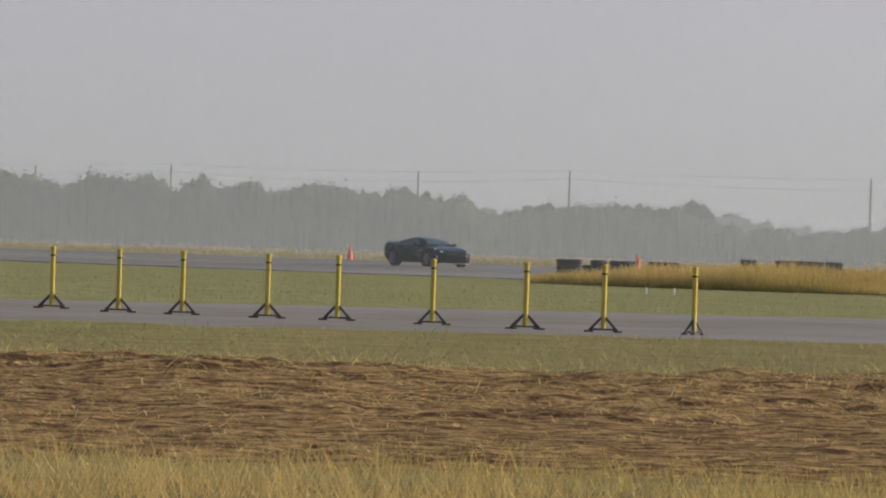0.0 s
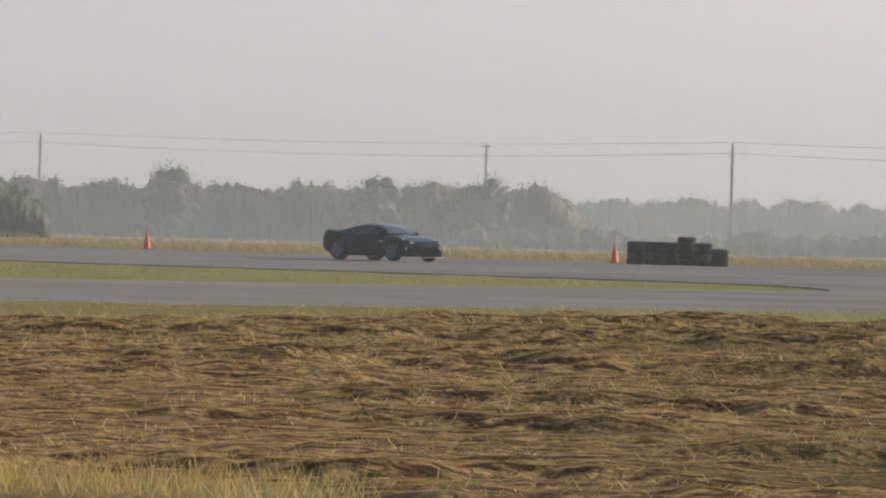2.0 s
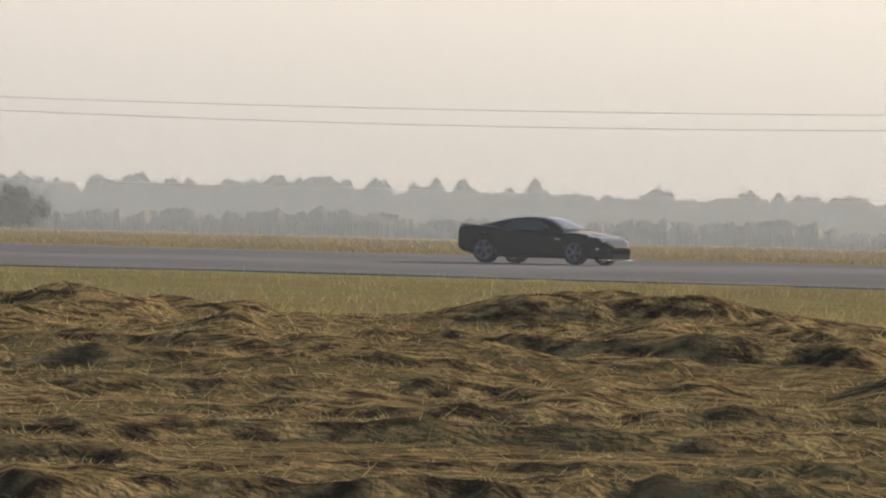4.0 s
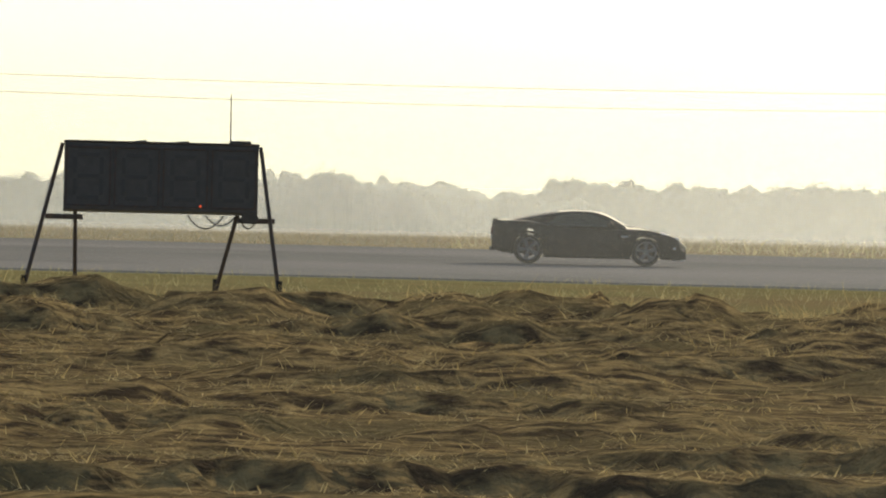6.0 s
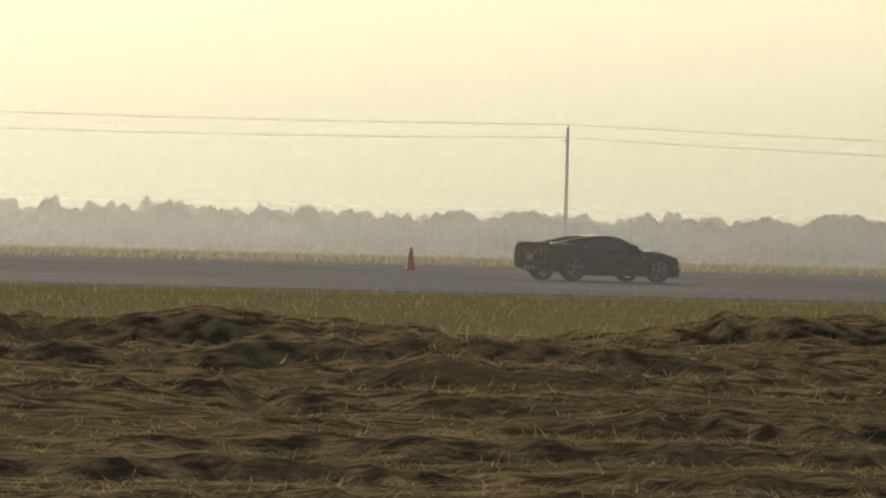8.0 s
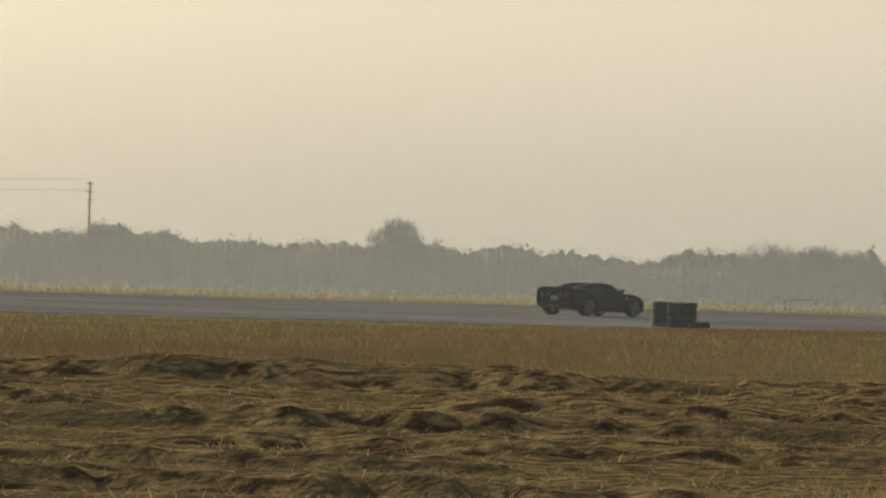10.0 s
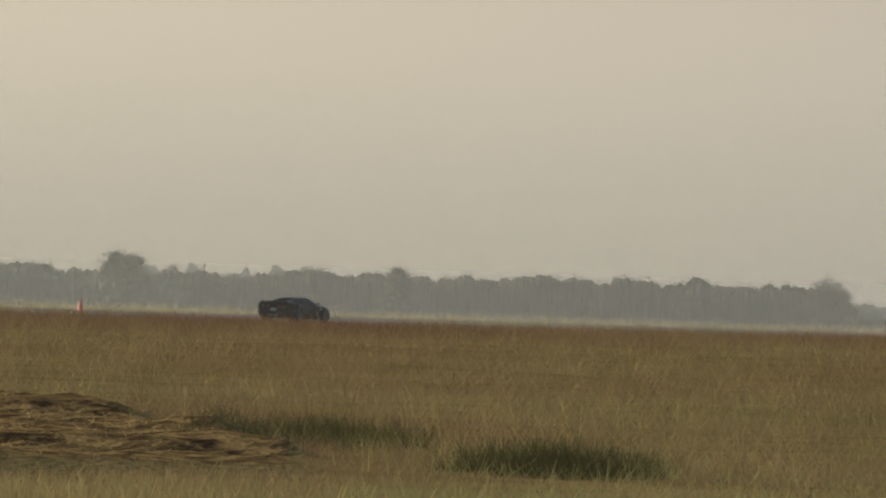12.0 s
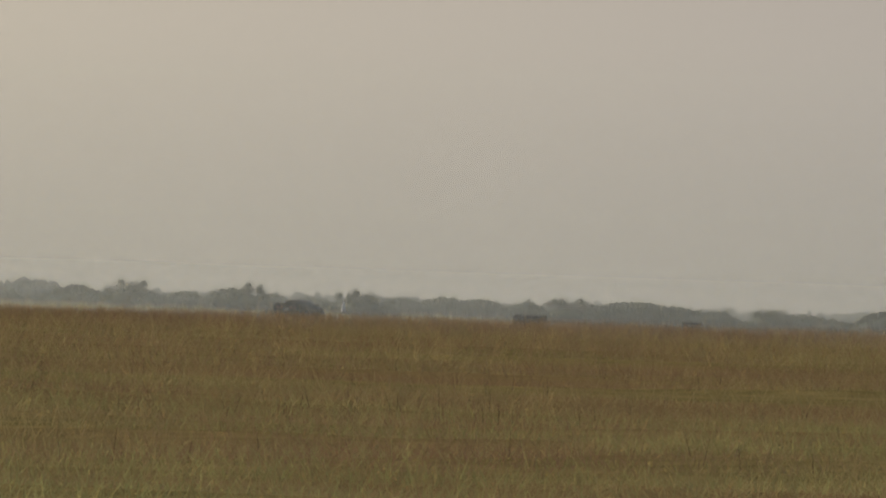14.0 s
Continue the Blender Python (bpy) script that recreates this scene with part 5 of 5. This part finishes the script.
# ---- straw and grass ----
def blades(name, x, y, length, width, rise, mat, label, lift=0.0, bend=0.35, category="grass", along=0.0, bent=False):
    """Many thin bent blades: each two quads long, standing at the angle rise (0 flat, 1 upright)."""
    n = len(x)
    z = height(x, y) + lift
    a = RNG.uniform(0, 2 * math.pi, n)
    if along:
        a = -np.arctan2(x, y) + np.where(RNG.uniform(size=n) < 0.5, 0, math.pi) + RNG.normal(0, along, n)
    dirs = np.stack([np.cos(a) * np.sqrt(1 - rise ** 2), np.sin(a) * np.sqrt(1 - rise ** 2), rise], -1)
    side = np.stack([-np.sin(a), np.cos(a), np.zeros(n)], -1)
    tilt = RNG.uniform(-1, 1, n)[:, None] * np.stack([np.cos(a), np.sin(a), np.zeros(n)], -1)
    side = side + tilt * 0.8
    side /= np.linalg.norm(side, axis=1)[:, None]
    p0 = np.stack([x, y, z], -1)
    L, W = length[:, None], width[:, None]
    p1 = p0 + dirs * L * 0.55
    droop = dirs + np.stack([np.cos(a), np.sin(a), np.full(n, -0.6)], -1) * bend * RNG.uniform(0.2, 1.2, (n, 1))
    p2 = p1 + droop * L * 0.5
    if bent:
        v = np.stack([p0 - side * W, p0 + side * W, p1 + side * W * 0.8, p1 - side * W * 0.8, p2 + side * W * 0.2, p2 - side * W * 0.2], 1).reshape(-1, 3)
        k = 6 * np.arange(n)[:, None]
        f = np.concatenate([k + np.array([[0, 1, 2, 3]]), k + np.array([[3, 2, 4, 5]])])
    else:
        v = np.stack([p0 - side * W, p0 + side * W, p2 + side * W * 0.3, p2 - side * W * 0.3], 1).reshape(-1, 3)
        f = 4 * np.arange(n)[:, None] + np.array([[0, 1, 2, 3]])
    ob = new(name, mesh_of(name, v, f, mat))
    tagged(ob, label, category, kind="stuff")


def scatter(n, b0, b1, r0, r1, power=0.0):
    """Places in a sector; power 0 spreads evenly over the log of the distance."""
    b = np.radians(RNG.uniform(b0, b1, n))
    u = RNG.uniform(0, 1, n)
    if power:
        r = (r0 ** power + u * (r1 ** power - r0 ** power)) ** (1 / power)
    else:
        r = r0 * (r1 / r0) ** u
    return r * np.sin(b), r * np.cos(b)


HOLLOWS = ((86.0, 46.0, 6.5, 1.5), (73.8, 37.0, 3.0, 1.2))


def hollow(x, y):
    """1 in the green hollows of the tall grass."""
    k = np.zeros(len(x))
    for cx, cy, rx, ry in HOLLOWS:
        u, v = 0.87 * (x - cx) + 0.49 * (y - cy), -0.49 * (x - cx) + 0.87 * (y - cy)
        k = np.maximum(k, step(1.2 - (u / rx) ** 2 - (v / ry) ** 2, 0, 0.6))
    return k


def build_grass():
    # cut straw lying about on the hay field, thicker on the heaps
    x, y = scatter(580000, -61, 62.5, 44, 150, 0.35)
    hz, md = hay_zone(x, y), mounds(x, y)
    clump = vnoise(x / 0.9, y / 0.9, 21)
    keep = RNG.uniform(0, 1, len(x)) < hz * np.clip(-0.10 + 0.65 * clump + 1.0 * swaths(x, y) + 0.8 * md, 0.03, 0.85)
    x, y = x[keep], y[keep]
    n = len(x)
    reach = np.interp(np.hypot(x, y), [48, 110], [0.5, 1.0]) * (1 - 0.35 * step(x, 40, 70))
    blades("straw", x, y, RNG.uniform(0.06, 0.14, n) * (1 + 1.0 * RNG.uniform(0, 1, n) ** 4) * reach, RNG.uniform(0.0035, 0.0075, n) * reach, np.clip(RNG.normal(0.34, 0.25, n), 0.0, 0.95), M_STRAW,
           "loose cut straw lying in rough rows on the mown field", 0.008, 0.5, "straw", 0.75)
    # mop-like tufts of straw that stick out of the hay
    tx, ty = scatter(15000, -59, 61, 56, 148, 1.6)
    want = hay_zone(tx, ty) * np.clip(0.12 + 3.2 * mounds(tx, ty) + 0.5 * step(vnoise(tx / 5, ty / 5, 41), 0.5, 0.8), 0, 1)
    keep = RNG.uniform(0, 1, len(tx)) < want
    tx, ty = tx[keep], ty[keep]
    each = 26
    big = np.repeat(RNG.uniform(0.5, 1.25, len(tx)), each)
    lean = np.repeat(RNG.uniform(0, 2 * math.pi, len(tx)), each)
    n = len(big)
    a, q = RNG.uniform(0, 2 * math.pi, n), np.sqrt(RNG.uniform(0, 1, n))
    x = np.repeat(tx, each) + (0.32 * q * np.cos(a) + 0.10 * np.cos(lean)) * big
    y = np.repeat(ty, each) + (0.22 * q * np.sin(a) + 0.10 * np.sin(lean)) * big
    size = np.interp(np.hypot(x, y), [56, 120], [0.62, 1.0]) * (1 - 0.3 * step(x, 40, 90))
    blades("straw_tufts", x, y, RNG.uniform(0.10, 0.27, n) * big * size, RNG.uniform(0.0022, 0.0048, n) * size, np.clip(RNG.normal(0.40, 0.24, n), 0.02, 0.95), M_STRAW,
           "shaggy tufts of cut straw sticking out of the hay", 0.005, 1.0, "straw", 1.0)
    # standing dry grass before the hay
    x, y = scatter(64000, -61, -45, 47, 67)
    keep = RNG.uniform(0, 1, len(x)) < (1 - hay_zone(x, y)) * (vnoise(x / 0.8, y / 0.8, 22) ** 1.3)
    x, y = x[keep], y[keep]
    n = len(x)
    blades("dry_grass", x, y, RNG.uniform(0.07, 0.26, n), RNG.uniform(0.002, 0.0045, n), RNG.uniform(0.75, 0.98, n), M_BLOND, "tall yellow dry grass standing before the hay", 0, 0.3)
    x, y = scatter(36000, 48, 62, 47, 70)
    keep = RNG.uniform(0, 1, len(x)) < (1 - hay_zone(x, y)) * (0.2 + vnoise(x / 0.8, y / 0.8, 23))
    x, y = x[keep], y[keep]
    n = len(x)
    blades("dry_grass", x, y, RNG.uniform(0.08, 0.24, n), RNG.uniform(0.002, 0.005, n), RNG.uniform(0.7, 0.97, n), M_TALL, "greenish dry grass standing before the hay", 0, 0.3)
    # the wide field of tall grass past the hay
    x, y = scatter(560000, 38, 74, 55, 600, 0.1)
    patch_n = vnoise(x / 5, y / 11, 24)
    keep = (RNG.uniform(0, 1, len(x)) < dry_zone(x, y) * np.clip(-0.2 + 1.4 * patch_n, 0.05, 1)) & (y < 178)
    x, y = x[keep], y[keep]
    r = np.hypot(x, y)
    n = len(x)
    tall = np.interp(r, [60, 110, 200, 320], [0.18, 0.32, 0.62, 1.15]) * (0.22 + 0.45 * vnoise(x / 6, y / 10, 25) + 1.0 * vnoise(x / 2.4, y / 3.0, 27) ** 1.6) * RNG.uniform(0.6, 1.15, n)
    deg = np.degrees(np.arctan2(x, y))
    tall *= (1 - 0.7 * hollow(x, y)) * (1 - 0.75 * step(y, 118, 150) * (1 - step(deg, 51, 59)))
    tall *= 1 + 0.9 * step(deg, 60.3, 61.5) * (1 - step(deg, 63.5, 66)) * step(r, 80, 95) * (1 - step(r, 120, 150))
    rusty = RNG.uniform(0, 1, n) < 0.8 * (1 - step(deg, 49, 55)) + 0.45 * step(vnoise(x / 9, y / 14, 43), 0.5, 0.7)
    for side, mat, label in ((~rusty, M_TALL, "wide field of tall golden dry grass"), (rusty, M_RUSSET, "reddish dry grass mixed into the golden field")):
        k = int(side.sum())
        blades("dry_grass", x[side], y[side], tall[side], (0.0008 + 0.00003 * r[side]) * RNG.uniform(0.7, 1.4, k), RNG.uniform(0.5, 0.96, k), mat, label, 0, 0.6)
    # greener patches low in the field
    x, y = scatter(60000, 56, 74, 54, 150, 0.3)
    keep = RNG.uniform(0, 1, len(x)) < dry_zone(x, y) * step(vnoise(x / 4, y / 7, 47), 0.45, 0.75)
    x, y = x[keep], y[keep]
    n = len(x)
    blades("field_grass", x, y, RNG.uniform(0.08, 0.26, n) * np.interp(np.hypot(x, y), [54, 120], [0.8, 1.5]), RNG.uniform(0.002, 0.005, n), RNG.uniform(0.6, 0.95, n), M_TURF, "yellow-green grass growing among the dry stalks", 0, 0.5)
    # blond verge beyond the runway
    x = RNG.uniform(-560, 680, 53000)
    y = far_side(x) + 0.4 + 40 * RNG.uniform(0, 1, 53000) ** 2
    n = len(x)
    west = x < 0
    for side, mat, tall, label in ((west, M_PALE, 1.0, "blond dry grass along the far runway edge"), (~west, M_VERGE, 1.5, "tall yellow-green grass along the far runway edge")):
        k = int(side.sum())
        blades("verge_grass", x[side], y[side], tall * RNG.uniform(0.15, 0.48, k), RNG.uniform(0.010, 0.020, k), RNG.uniform(0.6, 0.95, k), mat, label, 0, 0.5)
    # verge on the near side
    x = RNG.uniform(-130, 330, 50000)
    y = 179.5 - 62 * RNG.uniform(0, 1, 50000) ** 1.1
    keep = hay_zone(x, y) < 0.5
    x, y = x[keep], y[keep]
    n = len(x)
    blades("verge_grass", x, y, RNG.uniform(0.06, 0.20, n), RNG.uniform(0.005, 0.010, n), RNG.uniform(0.6, 0.95, n), M_VERGE, "short yellowing grass along the near runway edge", 0, 0.4)
    # soft fringe of standing grass where the hay ends
    deg = RNG.uniform(-47, 40, 26000)
    r = hay_end(deg) + RNG.uniform(-9, 7, 26000)
    keep = RNG.uniform(0, 1, 26000) < vnoise(deg * 2.2, r / 5, 45) ** 1.5
    deg, r = np.radians(deg[keep]), r[keep]
    x, y = r * np.sin(deg), r * np.cos(deg)
    n = len(x)
    blades("fringe_grass", x, y, RNG.uniform(0.12, 0.34, n), RNG.uniform(0.003, 0.006, n), RNG.uniform(0.6, 0.96, n), M_BLOND, "yellow grass left standing along the edge of the hay", 0, 0.6)
    # short turf round the taxiway
    x, y = scatter(66000, -61, -34, 100, 290)
    keep = (hay_zone(x, y) < 0.6) & ((x < -126) | (x > -95) | (RNG.uniform(0, 1, len(x)) < 0.3)) & ~apron(x, y) & (y < 178.5) & (dry_zone(x, y) < 0.9)
    x, y = x[keep], y[keep]
    n = len(x)
    blades("turf", x, y, RNG.uniform(0.03, 0.10, n) * (1 + vnoise(x / 6, y / 6, 35)), RNG.uniform(0.006, 0.013, n), RNG.uniform(0.5, 0.9, n), M_TURF, "short patchy turf round the taxiway", 0, 0.5)
    # thick reddish grass that hides the runway's edge
    b = np.radians(RNG.uniform(50.5, 73, 66000))
    y = 178.5 - 16 * RNG.uniform(0, 1, 66000) ** 1.5
    x = y * np.tan(b)
    n = len(x)
    tall = (0.48 + 0.24 * step(np.degrees(b), 64, 67.5) + 0.28 * vnoise(x / 7, y / 6, 31)) * step(np.degrees(b), 50, 59) * RNG.uniform(0.7, 1.1, n) + 0.05
    blades("dry_grass", x, y, tall, RNG.uniform(0.008, 0.016, n), RNG.uniform(0.8, 0.98, n), M_RUSSET, "tall russet grass along the near runway edge", 0, 0.3)
    # green hollows in the tall grass; the dark blade colour includes their shade
    for cx, cy, rx, ry in HOLLOWS:
        a, q = RNG.uniform(0, 2 * math.pi, 3000), RNG.uniform(0, 1, 3000) ** 0.75
        q *= 0.7 + 0.5 * vnoise(a * 2.0, a * 0, 33)
        u, v = rx * q * np.cos(a), ry * q * np.sin(a)
        x, y = cx + 0.87 * u - 0.49 * v, cy + 0.49 * u + 0.87 * v
        blades("green_grass", x, y, RNG.uniform(0.16, 0.42, 3000) * (1.1 - 0.5 * q ** 3), RNG.uniform(0.002, 0.005, 3000), RNG.uniform(0.6, 0.98, 3000), M_GREEN, "green grass tufts darkened for the shade of a hollow", 0, 0.5)
    # grass island at the runway edge
    a, q = RNG.uniform(0, 2 * math.pi, 30000), np.sqrt(RNG.uniform(0, 1, 30000))
    x, y = -254.0 + 13.0 * q * np.cos(a), 176.0 + 5.0 * q * np.sin(a)
    n = len(x)
    tall = (0.95 - 0.3 * q ** 4) * (0.45 + 0.55 * step(x, -267, -255)) * (1 - 0.8 * step(x, -249, -241)) * (0.75 + 0.4 * vnoise(x / 1.6, y / 2.0, 37)) * RNG.uniform(0.6, 1.1, n)
    blades("grass_island", x, y, tall, RNG.uniform(0.006, 0.014, n), RNG.uniform(0.8, 0.98, n), M_BLOND, "thick patch of tall yellow-green grass by the runway", 0.04, 0.3)
    blades("island_undergrowth", x[::2] + 0.1, y[::2], 0.62 * tall[::2], RNG.uniform(0.008, 0.016, len(x[::2])), RNG.uniform(0.7, 0.95, len(x[::2])), M_TURF, "greener grass low in the patch by the runway", 0.04, 0.4)
    # dark seed stalks
    x, y = scatter(1500, 47, 73, 80, 200, 0.5)
    keep = RNG.uniform(0, 1, len(x)) < dry_zone(x, y) * step(vnoise(x / 9, y / 9, 26), 0.35, 0.75)
    x, y = x[keep], y[keep]
    n = len(x)
    blades("seed_stalks", x, y, RNG.uniform(0.16, 0.36, n), RNG.uniform(0.004, 0.007, n), RNG.uniform(0.93, 0.995, n), M_SEED, "dark dry seed stalks rising over the grass", 0, 0.12)


build_grass()


# ---- what moves ----
def car_x(t):
    u = t - 6.0
    return 203.2 * (0.0155123777 + 0.295402089 * u + 0.00356609142 * u * u - 0.000288997467 * u ** 3)


def motions():
    walk(car, [(0.25 * k, pose(car_x(0.25 * k), RUN_Y, 0.005)) for k in range(57)])
    for wheel, (wx, wy, wr) in wheels:
        walk(wheel, [(k / FPS, Matrix.Translation((wx, wy, wr)) @ Matrix.Rotation((car_x(k / FPS) / wr) % (2 * math.pi), 4, "Y")) for k in range(14 * FPS + 1)])


motions()
